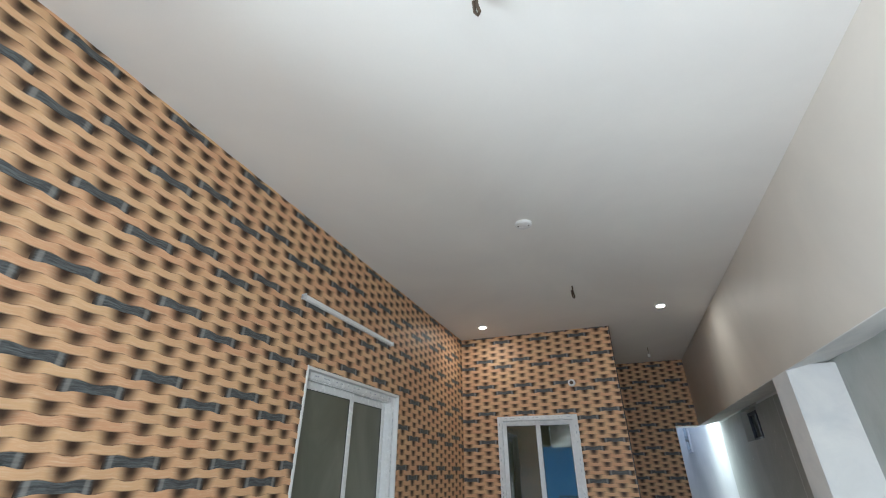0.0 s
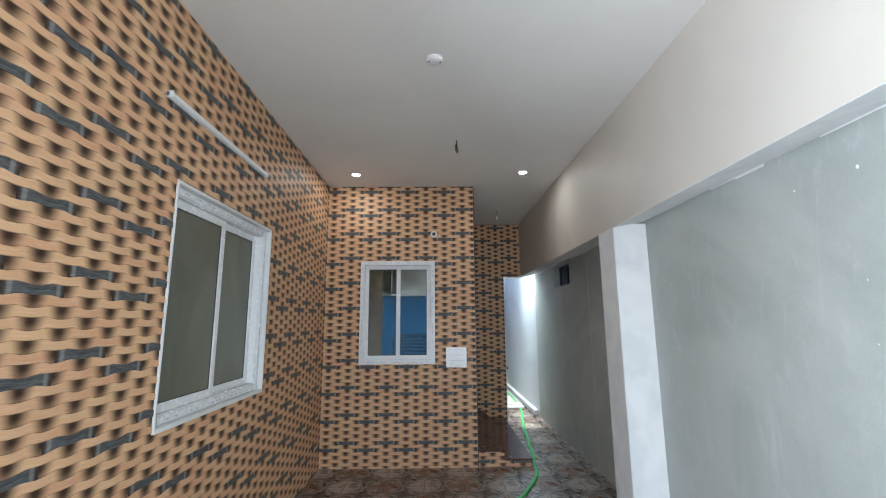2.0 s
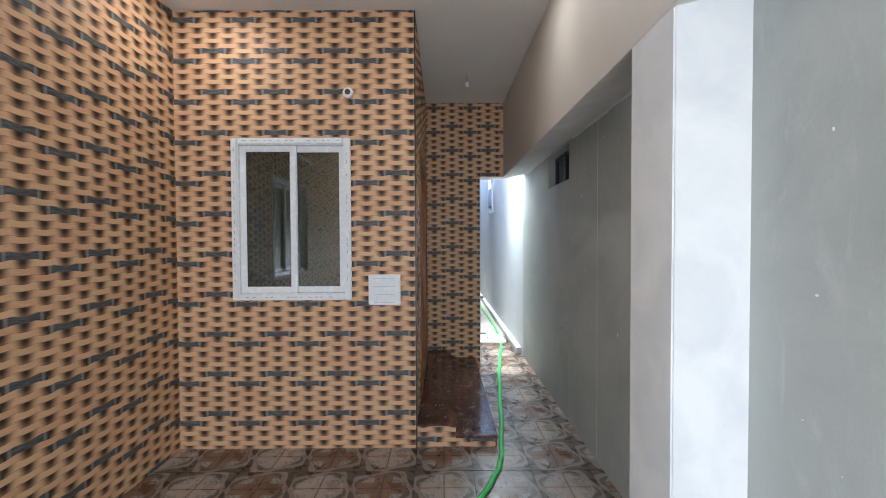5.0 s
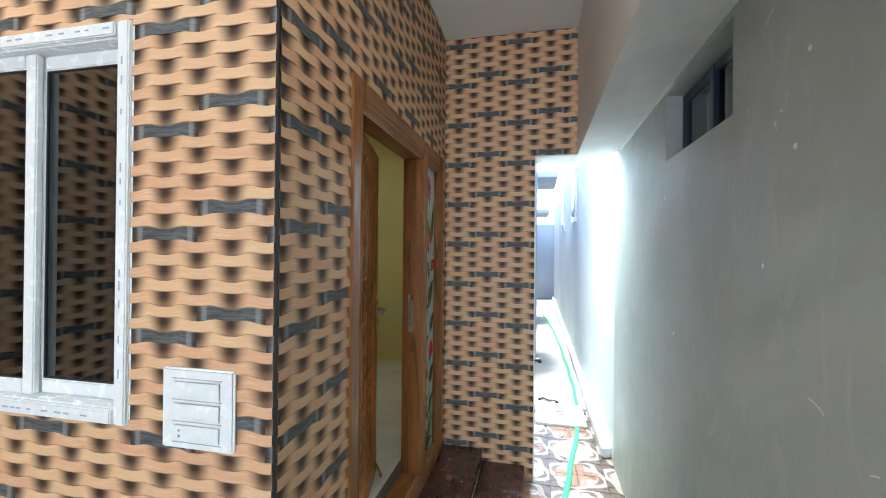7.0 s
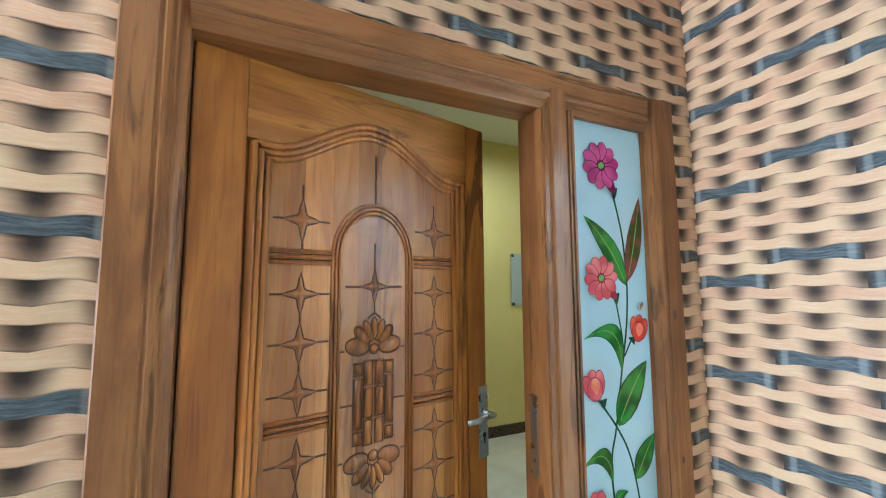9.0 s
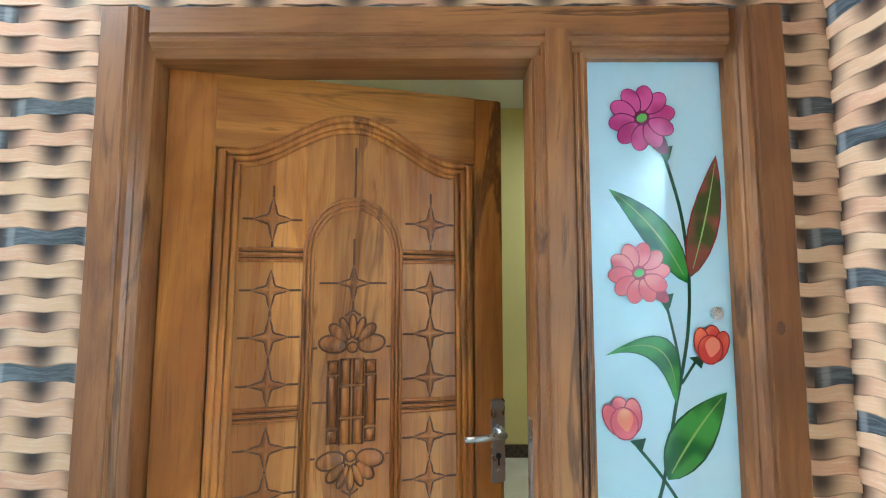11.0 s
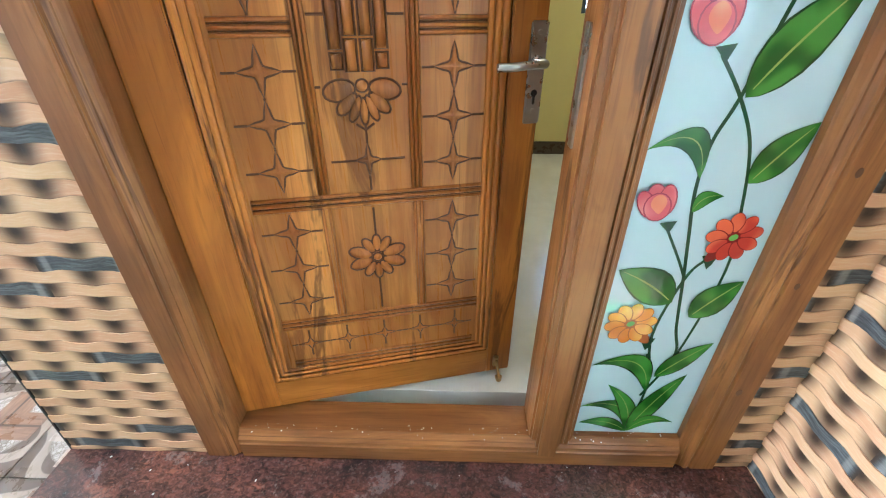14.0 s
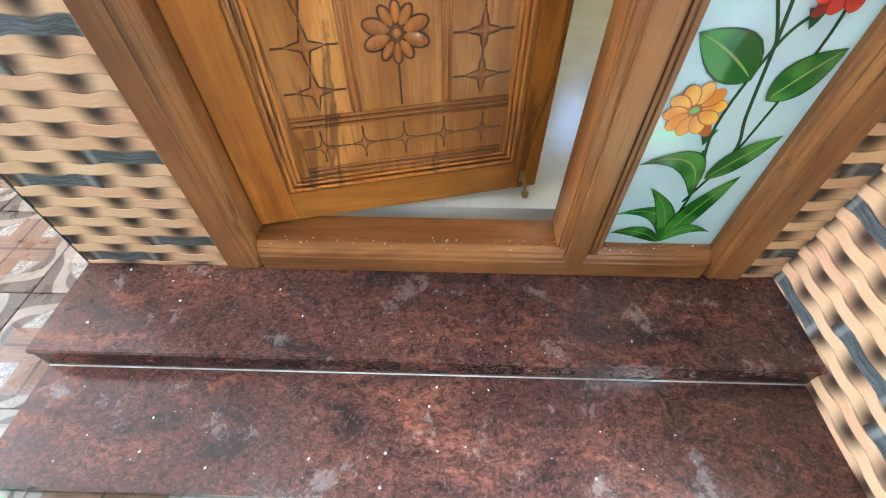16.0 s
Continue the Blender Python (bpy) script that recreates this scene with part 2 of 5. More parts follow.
def floor_tile(name, cross_a, cross_b):
    """Parking tile: a plank cross in a ring of chips, wavy bands round it."""
    k = Nodes(name)
    sep = k.n("ShaderNodeSeparateXYZ")
    k.t.links.new(k.coords((5.13, 5.13, 5.13)), sep.inputs[0])   # tile spans -1..1
    x, y = sep.outputs[0], sep.outputs[1]
    ax, ay = k.math('ABSOLUTE', x), k.math('ABSOLUTE', y)
    lo, hi = k.math('MINIMUM', ax, ay), k.math('MAXIMUM', ax, ay)
    r = k.math('SQRT', k.math('ADD', k.math('MULTIPLY', x, x), k.math('MULTIPLY', y, y)))
    v = k.coords()
    chips = k.t.nodes.new("ShaderNodeTexVoronoi")
    chips.inputs["Scale"].default_value = 75
    k.put(chips.inputs["Vector"], v)
    edge = k.t.nodes.new("ShaderNodeTexVoronoi")
    edge.feature = 'DISTANCE_TO_EDGE'
    edge.inputs["Scale"].default_value = 75
    k.put(edge.inputs["Vector"], v)
    sc = k.n("ShaderNodeSeparateColor")
    k.t.links.new(chips.outputs["Color"], sc.inputs[0])
    stone = k.mix(sc.outputs[0], (0.22, 0.205, 0.19), (0.40, 0.385, 0.37))
    stone = k.mix(k.ramp(edge.outputs["Distance"], 0.10, 0.02), stone, (0.16, 0.13, 0.11))
    grain = k.noise(k.coords((3, 30, 3)), 3.0, 4, 0.6, 0.5)
    grain2 = k.noise(k.coords((30, 3, 3)), 3.0, 4, 0.6, 0.5)
    g = k.mix(k.ramp(ax, ay, k.math('ADD', ay, 0.01)), grain2, grain)
    gsep = k.n("ShaderNodeSeparateColor")
    k.put(gsep.inputs[0], g)
    cross = k.mix(k.ramp(gsep.outputs[0], 0.3, 0.7), cross_a, cross_b)
    cross = k.mix(k.ramp(lo, 0.035, 0.015), cross, tuple(c * 0.35 for c in cross_a))
    # wavy bands of taupe on a dark ground
    ang = k.math('ARCTAN2', y, x)
    wob = k.math('MULTIPLY', k.math('SINE', k.math('MULTIPLY', ang, 4.0)), 0.16)
    rw = k.math('ADD', r, wob)
    ground = (0.075, 0.055, 0.042)
    band = k.math('MULTIPLY', k.ramp(rw, 0.80, 0.83), k.ramp(rw, 1.06, 1.03))
    col = k.mix(band, ground, k.mix(grain, (0.20, 0.165, 0.14), (0.29, 0.245, 0.21)))
    col = k.mix(k.ramp(r, 0.79, 0.77), col, stone)
    inc = k.math('MULTIPLY', k.ramp(lo, 0.31, 0.295), k.ramp(hi, 0.80, 0.785))
    col = k.mix(inc, col, cross)
    rim = k.math('MULTIPLY', k.ramp(r, 0.74, 0.76), k.ramp(r, 0.82, 0.80))
    col = k.mix(k.math('MULTIPLY', rim, 0.35), col, (0.07, 0.05, 0.04))
    dirt = k.noise(v, 5, 6, 0.65, 0.6)
    col = k.mix(k.math('MULTIPLY', k.ramp(dirt, 0.5, 0.8), 0.2), col, (0.45, 0.42, 0.39))
    k.bump(k.math('ADD', k.math('MULTIPLY', band, 0.6), inc), 0.25, 0.003)
    return k.done(col, k.ramp(dirt, 0.3, 0.8, 0.22, 0.5))


TILE_CREAM = floor_tile("tile_cream_cross", (0.30, 0.24, 0.20), (0.42, 0.35, 0.30))
TILE_BROWN = floor_tile("tile_brown_cross", (0.13, 0.07, 0.042), (0.22, 0.125, 0.08))
CONCRETE = painted("passage_concrete", (0.44, 0.42, 0.40), (0.35, 0.33, 0.31), 0.8, 2.0, 70, 0.3)
MARBLE = painted("hall_marble", (0.70, 0.68, 0.62), (0.60, 0.57, 0.50), 0.2, 3.0, 20, 0.02)
EARTH = painted("street_ground", (0.34, 0.32, 0.29), (0.42, 0.40, 0.37), 0.9, 0.6, 30, 0.4)


def window_glass():
    """Dark tinted pane: mostly a mirror at a slant, little shows through."""
    k = Nodes("tinted_glass")
    t = k.t
    tr, gl, mx = (t.nodes.new(x) for x in ("ShaderNodeBsdfTransparent", "ShaderNodeBsdfGlossy", "ShaderNodeMixShader"))
    fr = t.nodes.new("ShaderNodeFresnel")
    fr.inputs[0].default_value = 1.5
    gl.inputs["Roughness"].default_value = 0.015
    gl.inputs["Color"].default_value = (0.92, 0.97, 1.0, 1)
    dust = k.noise(k.coords(), 9, 5, 0.6, 0.5)
    k.put(tr.inputs[0], k.mix(dust, (0.35, 0.41, 0.42), (0.42, 0.47, 0.47)))
    t.links.new(k.math('ADD', fr.outputs[0], 0.075), mx.inputs[0])
    t.links.new(tr.outputs[0], mx.inputs[1])
    t.links.new(gl.outputs[0], mx.inputs[2])
    t.links.new(mx.outputs[0], t.nodes["Material Output"].inputs[0])
    return k.m


GLASS = window_glass()


def dusty_glass():
    """Pane under a dull film of building dust, with smears and specks."""
    k = Nodes("dusty_glass")
    v = k.coords()
    film, speck = k.noise(k.coords((1, 1, 0.45)), 2.5, 5, 0.6, 0.7), k.noise(v, 45, 3, 0.6)
    col = k.mix(k.ramp(film, 0.3, 0.7), (0.13, 0.135, 0.105), (0.20, 0.205, 0.17))
    col = k.mix(k.math('MULTIPLY', k.ramp(speck, 0.68, 0.8), 0.35), col, (0.06, 0.06, 0.05))
    k.b.inputs["Specular IOR Level"].default_value = 0.3
    return k.done(col, k.ramp(film, 0.3, 0.7, 0.28, 0.4))


DUSTY = dusty_glass()


def milk_glass():
    k = Nodes("milk_white_glass")
    g = k.noise(k.coords((1, 1, 0.4)), 4, 4)
    k.b.inputs["Specular IOR Level"].default_value = 0.7
    return k.done(k.mix(g, (0.45, 0.61, 0.68), (0.55, 0.69, 0.75)), 0.06)


MILK = milk_glass()


def enamel(name, a, b):
    """Painted shading from one tone to another in cloudy strokes."""
    k = Nodes(name)
    f = k.noise(k.coords((1, 14, 14)), 1.0, 1, 0.4)
    return k.done(k.mix(k.ramp(f, 0.38, 0.62), a, b), 0.1)


INK = {"magenta": enamel("magenta_enamel", (0.36, 0.02, 0.14), (0.58, 0.07, 0.26)),
       "magenta_rim": plain("magenta_rim", (0.14, 0.006, 0.06), 0.12),
       "pink": enamel("pink_enamel", (0.62, 0.08, 0.10), (0.78, 0.20, 0.20)),
       "pink_rim": plain("pink_rim", (0.33, 0.03, 0.06), 0.12),
       "red": enamel("red_enamel", (0.50, 0.03, 0.02), (0.72, 0.12, 0.05)),
       "red_rim": plain("red_rim", (0.20, 0.008, 0.008), 0.12),
       "orange": enamel("orange_enamel", (0.72, 0.22, 0.01), (0.85, 0.42, 0.06)),
       "orange_rim": plain("orange_rim", (0.40, 0.10, 0.01), 0.12),
       "coral": enamel("coral_enamel", (0.75, 0.18, 0.10), (0.85, 0.36, 0.20)),
       "green": enamel("green_enamel", (0.012, 0.10, 0.008), (0.06, 0.24, 0.03)),
       "green_rim": plain("green_rim", (0.006, 0.05, 0.008), 0.12),
       "stem": plain("stem_green", (0.008, 0.055, 0.018), 0.12),
       "vein": plain("vein_green", (0.25, 0.38, 0.08), 0.12),
       "bronze": enamel("bronze_leaf", (0.05, 0.06, 0.01), (0.20, 0.05, 0.03)),
       "eye": plain("flower_eye", (0.18, 0.40, 0.08), 0.12)}


def glow(name, colour, power):
    m = bpy.data.materials.new(name)
    m.use_nodes = True
    b = m.node_tree.nodes["Principled BSDF"]
    b.inputs["Emission Color"].default_value = (*colour, 1)
    b.inputs["Emission Strength"].default_value = power
    return m


LED = glow("led_disc", (1.0, 0.97, 0.92), 4)

# ---- mesh helpers ----


def box(bm, lo, hi, bev=0.0):
    """An axis-aligned block from corner to corner, with rounded edges."""
    r = bmesh.ops.create_cube(bm, size=1.0)
    for v in r["verts"]:
        v.co = Vector([lo[i] if v.co[i] < 0 else hi[i] for i in range(3)])
    if bev:
        es = list({e for v in r["verts"] for e in v.link_edges})
        bmesh.ops.bevel(bm, geom=es, offset=bev, segments=2, affect='EDGES', clamp_overlap=True)


def tube(bm, pts, r, n=6, flat=1.0, close=False, normal=(0, 0, 1)):
    """A bead along a line of points; flat squeezes it along the normal."""
    pts = [Vector(p) for p in pts]
    rings, nrm = [], Vector(normal)
    for i, p in enumerate(pts):
        if close:
            d = pts[(i + 1) % len(pts)] - pts[i - 1]
        else:
            d = pts[min(i + 1, len(pts) - 1)] - pts[max(i - 1, 0)]
        d.normalize()
        side = d.cross(nrm)
        if side.length < 1e-4:
            side = d.cross(Vector((1, 0, 0)))
        side.normalize()
        up = side.cross(d)
        rings.append([bm.verts.new(p + side * (r * math.cos(a)) + up * (r * flat * math.sin(a)))
                      for a in (math.tau * j / n for j in range(n))])
    last = len(rings) if close else len(rings) - 1
    for i in range(last):
        a, b = rings[i], rings[(i + 1) % len(rings)]
        for j in range(n):
            bm.faces.new((a[j], a[(j + 1) % n], b[(j + 1) % n], b[j]))
    if not close:
        bm.faces.new(rings[0][::-1])
        bm.faces.new(rings[-1])


def lathe(bm, prof, m, n=20):
    """A turned body: (radius, height) pairs round the z axis of m."""
    rings = []
    for r, h in prof:
        rings.append([bm.verts.new(m @ Vector((r * math.cos(a), r * math.sin(a), h))) for a in (math.tau * j / n for j in range(n))])
    for a, b in zip(rings, rings[1:]):
        for j in range(n):
            bm.faces.new((a[j], a[(j + 1) % n], b[(j + 1) % n], b[j]))
    bm.faces.new(rings[0][::-1])
    bm.faces.new(rings[-1])


def prism(bm, outline, depth):
    """A flat outline (list of points) pushed along a vector."""
    a = [bm.verts.new(Vector(p)) for p in outline]
    b = [bm.verts.new(Vector(p) + Vector(depth)) for p in outline]
    bm.faces.new(a)
    bm.faces.new(b[::-1])
    for i in range(len(a)):
        j = (i + 1) % len(a)
        bm.faces.new((a[j], a[i], b[i], b[j]))


def finish(name, bm, mat, parent=None, smooth=False):
    bmesh.ops.recalc_face_normals(bm, faces=bm.faces)
    me = bpy.data.meshes.new(name)
    bm.to_mesh(me)
    bm.free()
    me.materials.append(mat)
    if smooth:
        for p in me.polygons:
            p.use_smooth = True
    ob = new(name, me)
    if parent:
        ob.parent = parent
    return ob


def block(name, lo, hi, mat, bev=0.0, parent=None):
    bm = bmesh.new()
    box(bm, lo, hi, bev)
    return finish(name, bm, mat, parent)


def empty(name, m=None):
    ob = new(name)
    if m is not None:
        ob.matrix_world = m
    return ob


def structure(ob, label, category):
    return tagged(ob, label, category, kind="structure")


# ---- plan (metres) ----
XL, XD, XJ, XB, XR = -0.438, 1.318, 1.98, 2.272, 2.535     # left wall, door wall, jamb, beam face, boundary wall
YF, YB = 5.675, 7.77                                       # window wall, back wall
ZC, ZS = 3.213, 2.316                                      # ceiling, beam underside
XF = 2.58                                                  # boundary wall beyond the column
Y0 = -1.35                                                 # street end
YO = 0.60                                                  # the left wall begins here, open before it
BED = 0.007                                                # tile bed behind the strips

WL = (2.778, 3.976, 1.10, 2.292)                           # window in the left wall: y, y, z, z
WF = (-0.031, 0.844, 1.104, 2.296)                         # window in the window wall: x, x, z, z
DF = (6.12, 7.66, 0.18, 2.289)                             # door frame: y, y, z, z

# ---- structure ----


def walls(name, blocks, mat, label, category="wall"):
    bm = bmesh.new()
    for lo, hi in blocks:
        box(bm, lo, hi)
    return structure(finish(name, bm, mat), label, category)


a, b = XL - BED - 0.22, XL - BED
wall_left = walls("wall_left", [((a, YO, 0), (b, WL[0], ZC)), ((a, Y0, ZS), (b, YO, ZC)), ((a, WL[1], 0), (b, YF + BED, ZC)),
                                ((a, WL[0], 0), (b, WL[1], WL[2])), ((a, WL[0], WL[3]), (b, WL[1], ZC))], GROUT,
                  "wall clad in woven-look peach and slate glazed tiles")
a, b = YF + BED, YF + BED + 0.2
wall_front = walls("wall_window", [((XL - BED - 0.22, a, 0), (WF[0], b, ZC)), ((WF[1], a, 0), (XD - BED, b, ZC)),
                                   ((WF[0], a, 0), (WF[1], b, WF[2])), ((WF[0], a, WF[3]), (WF[1], b, ZC))], GROUT,
                   "porch wall clad in woven-look peach and slate tiles")
a, b = XD - BED - 0.16, XD - BED
wall_door = walls("wall_door", [((a, YF + BED + 0.2, 0), (b, DF[0] + 0.004, ZC)), ((a, DF[1] - 0.004, 0), (b, YB + BED, ZC)),
                                ((a, DF[0] + 0.004, DF[3] - 0.004), (b, DF[1] - 0.004, ZC)),
                                ((a, DF[0] + 0.004, 0), (b, DF[1] - 0.004, DF[2] - 0.003))], GROUT,
                  "entrance wall clad in woven-look peach and slate tiles")
a, b = YB + BED, YB + BED + 0.2
wall_back = walls("wall_back", [((XD - BED - 0.16, a, 0), (XJ, b, ZC)), ((XJ, a, ZS), (XB, b, ZC))], GROUT,
                  "end wall with a lintel over the side passage, tile clad")
structure(block("passage_jamb", (XJ - 0.10, YB + BED + 0.2, 0), (XJ + 0.004, YB + 0.26, ZS), WHITE), "white plastered jamb of the side passage", "wall")

bm = bmesh.new()
box(bm, (XJ, YB - 0.001, 0.0), (XJ + 0.007, YB + 0.262, ZS))
box(bm, (XJ, YB - 0.001, ZS - 0.007), (XB, YB + 0.262, ZS - 0.0005))
structure(finish("passage_reveal", bm, WHITE), "white plastered reveal of the passage opening", "trim")
boundary = walls("wall_boundary", [((XR, Y0 - 1, 0), (XR + 0.245, 4.2, ZS + 0.10)), ((XF, 4.2, 0), (XF + 0.2, 6.12, ZS + 0.10)), ((XF, 6.805, 0), (XF + 0.2, 8.1, ZS + 0.10)),
                                   ((XF, 6.12, 0), (XF + 0.2, 6.805, 2.05)), ((XF, 6.12, 2.352), (XF + 0.2, 6.805, ZS + 0.10))], CEMENT,
                 "grey cement-rendered boundary wall with trowel marks")
# the cement wall runs on here; strong daylight is put into its white colour
far_right = walls("wall_passage_outer", [((XF + 0.003, 8.1, 0), (XF + 0.2, 20, 3.6))], FAR, "boundary wall along the passage, coloured white for its brightness")
ZW = 2.385                                                 # the beam's underside rises to this at the wall
bm = bmesh.new()
prism(bm, [(XB, Y0, ZC + 0.02), (XB, Y0, ZS), (XF + 0.25, Y0, ZW + 0.067), (XF + 0.25, Y0, ZC + 0.02)], (0, YB + 0.27 - Y0, 0))
beam = structure(finish("beam", bm, BEAM), "deep cream painted concrete beam under the ceiling", "beam")
bm = bmesh.new()
prism(bm, [(XB + 0.002, Y0, ZS - 0.004), (XF + 0.01, Y0, ZW - 0.004), (XF + 0.01, Y0, ZW + 0.001), (XB + 0.002, Y0, ZS + 0.001)], (0, YB + 0.27 - Y0, 0))
soffit = structure(finish("beam_soffit", bm, SOFFIT), "uneven white putty underside of the beam", "beam")
structure(block("column", (XB + 0.003, 3.975, 0.0), (XF + 0.01, 4.29, ZS + 0.03), SOFFIT, 0.006), "white putty-coated square column against the boundary wall", "column")
structure(block("front_beam", (XL, Y0 - 0.25, ZS), (XB, Y0, ZC), BEAM), "painted beam over the street opening", "beam")
structure(block("ceiling", (XL - 0.25, Y0 - 0.25, ZC), (XF + 0.25, YB + 0.27, ZC + 0.15), CEIL), "smooth white painted flat ceiling", "ceiling")

# vent in the boundary wall
vent = empty("ventilator_window", pose(XF, 6.4625, 2.2))
bm = bmesh.new()
for lo, hi in [((0.07, -0.345, -0.145), (0.11, -0.315, 0.145)), ((0.07, 0.31, -0.145), (0.11, 0.34, 0.145)), ((0.07, -0.345, -0.145), (0.11, 0.34, -0.115)),
               ((0.07, -0.345, 0.115), (0.11, 0.34, 0.145)), ((0.065, -0.02, -0.145), (0.115, 0.015, 0.145))]:
    box(bm, lo, hi, 0.003)
finish("frame", bm, GATE, vent)
for ya, yb in ((-0.315, -0.02), (0.015, 0.31)):
    block("pane", (0.085, ya, -0.115), (0.091, yb, 0.115), GLASS, 0, vent)
block("back", (0.16, -0.345, -0.145), (0.19, 0.34, 0.145), GATE, 0, vent)
tagged(vent, "dark metal-framed sliding ventilator window in grey wall", "window")

scars = bmesh.new()
rng = random.Random(9)
for i in range(46):
    y, z = rng.uniform(0.8, 7.2), rng.uniform(0.3, 2.25)
    if 3.9 < y < 4.4 or (6.0 < y < 6.9 and z > 1.95):
        continue
    r = rng.choice((0.002, 0.003, 0.004, 0.007))
    lathe(scars, [(r, -0.001), (r * 0.8, 0.002)], Matrix.Translation((XR if y < 4.1 else XF, y, z)) @ Matrix.Rotation(radians(-90), 4, 'Y') @ Matrix.Diagonal((rng.uniform(0.5, 2.5), 1, 1, 1)), 7)
ob = finish("plaster_specks", scars, WHITE, boundary)
tagged(ob, kind="stuff")
for y, z in ((6.32, 0.75), (4.95, 0.95)):
    bm = bmesh.new()
    lathe(bm, [(0.012, -0.001), (0.009, 0.003)], Matrix.Translation((XR if y < 4.1 else XF, y, z)) @ Matrix.Rotation(radians(-90), 4, 'Y'), 10)
    finish("drill_hole", bm, BLACK, boundary)
bm = bmesh.new()
box(bm, (XF - 0.0012, 5.470, 0.02), (XF + 0.001, 5.474, ZS + 0.06))
for i in range(34):
    y, z = rng.uniform(4.5, 6.0), rng.uniform(0.6, 2.3)
    t0, r = rng.uniform(0, 3), rng.uniform(0.03, 0.09)
    tube(bm, [(XF - 0.0003, y + r * math.cos(t0 + 0.25 * q), z + r * 0.6 * math.sin(t0 + 0.25 * q)) for q in range(rng.randrange(2, 5))], 0.0016, 4, 0.4, False, (1, 0, 0))
tagged(finish("trowel_marks", bm, SOFFIT, boundary), kind="stuff")
# putty smears along the column and beam edges
bm = bmesh.new()
y = Y0 + 0.1
while y < 7.6:
    w = rng.uniform(0.15, 0.5)
    if not 3.9 < y + w < 4.4 and not 3.9 < y < 4.4 and not 6.0 < y + w / 2 < 6.9:
        wx = XR if y < 4.1 else XF
        box(bm, (wx - rng.uniform(0.0015, 0.0035), y, ZS + (0.066 if wx < 2.55 else 0.069) - rng.uniform(0.012, 0.03)), (wx + 0.001, y + w, ZS + 0.075), 0.001)
    y += w * 0.9
tagged(finish("putty_smear", bm, SOFFIT, boundary), kind="stuff")

# floor bed, passage, street
structure(block("floor", (XL - 0.2, Y0 - 0.3, -0.12), (XF + 0.2, 9.25, -0.008), GROUT), "dark bed under patterned parking tiles", "floor")
structure(block("passage_floor", (XJ - 1.2, 9.25, -0.12), (XF + 0.2, 20.2, -0.004), CONCRETE), "dusty pale concrete passage floor", "floor")
bm = bmesh.new()
bmesh.ops.create_grid(bm, x_segments=1, y_segments=1, size=400)
g = finish("ground", bm, EARTH)
g.location.z = -0.13
structure(g, "bare earth street ground reaching the horizon", "ground")

# rooms behind the walls
HW = (7.72, 8.30, 1.27, 1.92)                              # barred window of the hall: y, y, z, z
structure(walls("hall_wall_far", [((-1.45, 5.9, 0.28), (-1.25, HW[0], 3.15)), ((-1.45, HW[1], 0.28), (-1.25, 9.8, 3.15)),
                                  ((-1.45, HW[0], 0.28), (-1.25, HW[1], HW[2])), ((-1.45, HW[0], HW[3]), (-1.25, HW[1], 3.15))], CREAM, "yellow painted inner hall wall"), "yellow painted inner hall wall", "wall")
walls("hall_wall_side", [((-1.25, 9.6, 0.28), (1.15, 9.8, 3.15)), ((0.99, YB + BED + 0.2, 0.28), (1.15, 9.6, 3.15))], CREAM, "yellow painted inner hall wall")
walls("hall_wall_near", [((-1.25, 5.885, 0.28), (WF[0], 5.95, 3.15)), ((WF[1], 5.885, 0.28), (1.15, 5.95, 3.15)),
                           ((WF[0], 5.885, 0.28), (WF[1], 5.95, WF[2])), ((WF[0], 5.885, WF[3]), (WF[1], 5.95, 3.15))], CREAM, "yellow painted wall behind the front wall")
structure(block("hall_ceiling", (-1.45, 5.885, 3.15), (1.15, 9.8, 3.2), CEIL), "white hall ceiling", "ceiling")
structure(block("hall_floor", (-1.45, 5.885, 0.1), (1.15, 9.8, 0.28), MARBLE), "pale polished marble hall floor", "floor")
structure(block("baseboard", (-1.25, 5.96, 0.28), (-1.235, 9.6, 0.38), SKIRT, 0.002), "dark brown hall skirting", "skirting")
walls("room_wall_side", [((-2.6, 2.2, 0), (-2.5, 4.6, 0.9)), ((-2.6, 2.2, 2.3), (-2.5, 4.6, ZC)), ((-2.6, 2.2, 0.9), (-2.5, 2.5, 2.3)), ((-2.6, 4.2, 0.9), (-2.5, 4.6, 2.3)), ((-2.5, 2.2, 0), (XL - BED - 0.22, 2.3, ZC)), ((-2.5, 4.5, 0), (XL - BED - 0.22, 4.6, ZC)),
                         ((-2.6, 2.2, ZC), (XL - BED - 0.22, 4.6, ZC + 0.1))], WHITE, "pale wall of the room behind the window")
walls("house_core", [((-1.45, YB + 2.05, 0), (XJ - 0.1, 20, 3.3)), ((1.15, YB + BED + 0.2, 0), (XJ - 0.1, YB + 2.05, 3.3))], FAR, "white painted house wall along the passage")
walls("passage_end", [((XJ - 0.6, 20, 0), (XR + 0.3, 20.2, 2.6))], FAR, "white wall closing the passage")

grille = empty("window_grille", pose(-1.35, HW[0], HW[2]))
gw, gh = HW[1] - HW[0], HW[3] - HW[2]
bm = bmesh.new()
for lo, hi in [((0, 0, 0), (0.05, 0.04, gh)), ((0, gw - 0.04, 0), (0.05, gw, gh)), ((0, 0.04, 0), (0.05, gw - 0.04, 0.035)), ((0, 0.04, gh - 0.035), (0.05, gw - 0.04, gh)),
               ((0, gw * 0.36, 0.035), (0.05, gw * 0.36 + 0.05, gh - 0.035)), ((0, gw * 0.7, 0.035), (0.05, gw * 0.7 + 0.03, gh - 0.035))]:
    box(bm, lo, hi, 0.004)
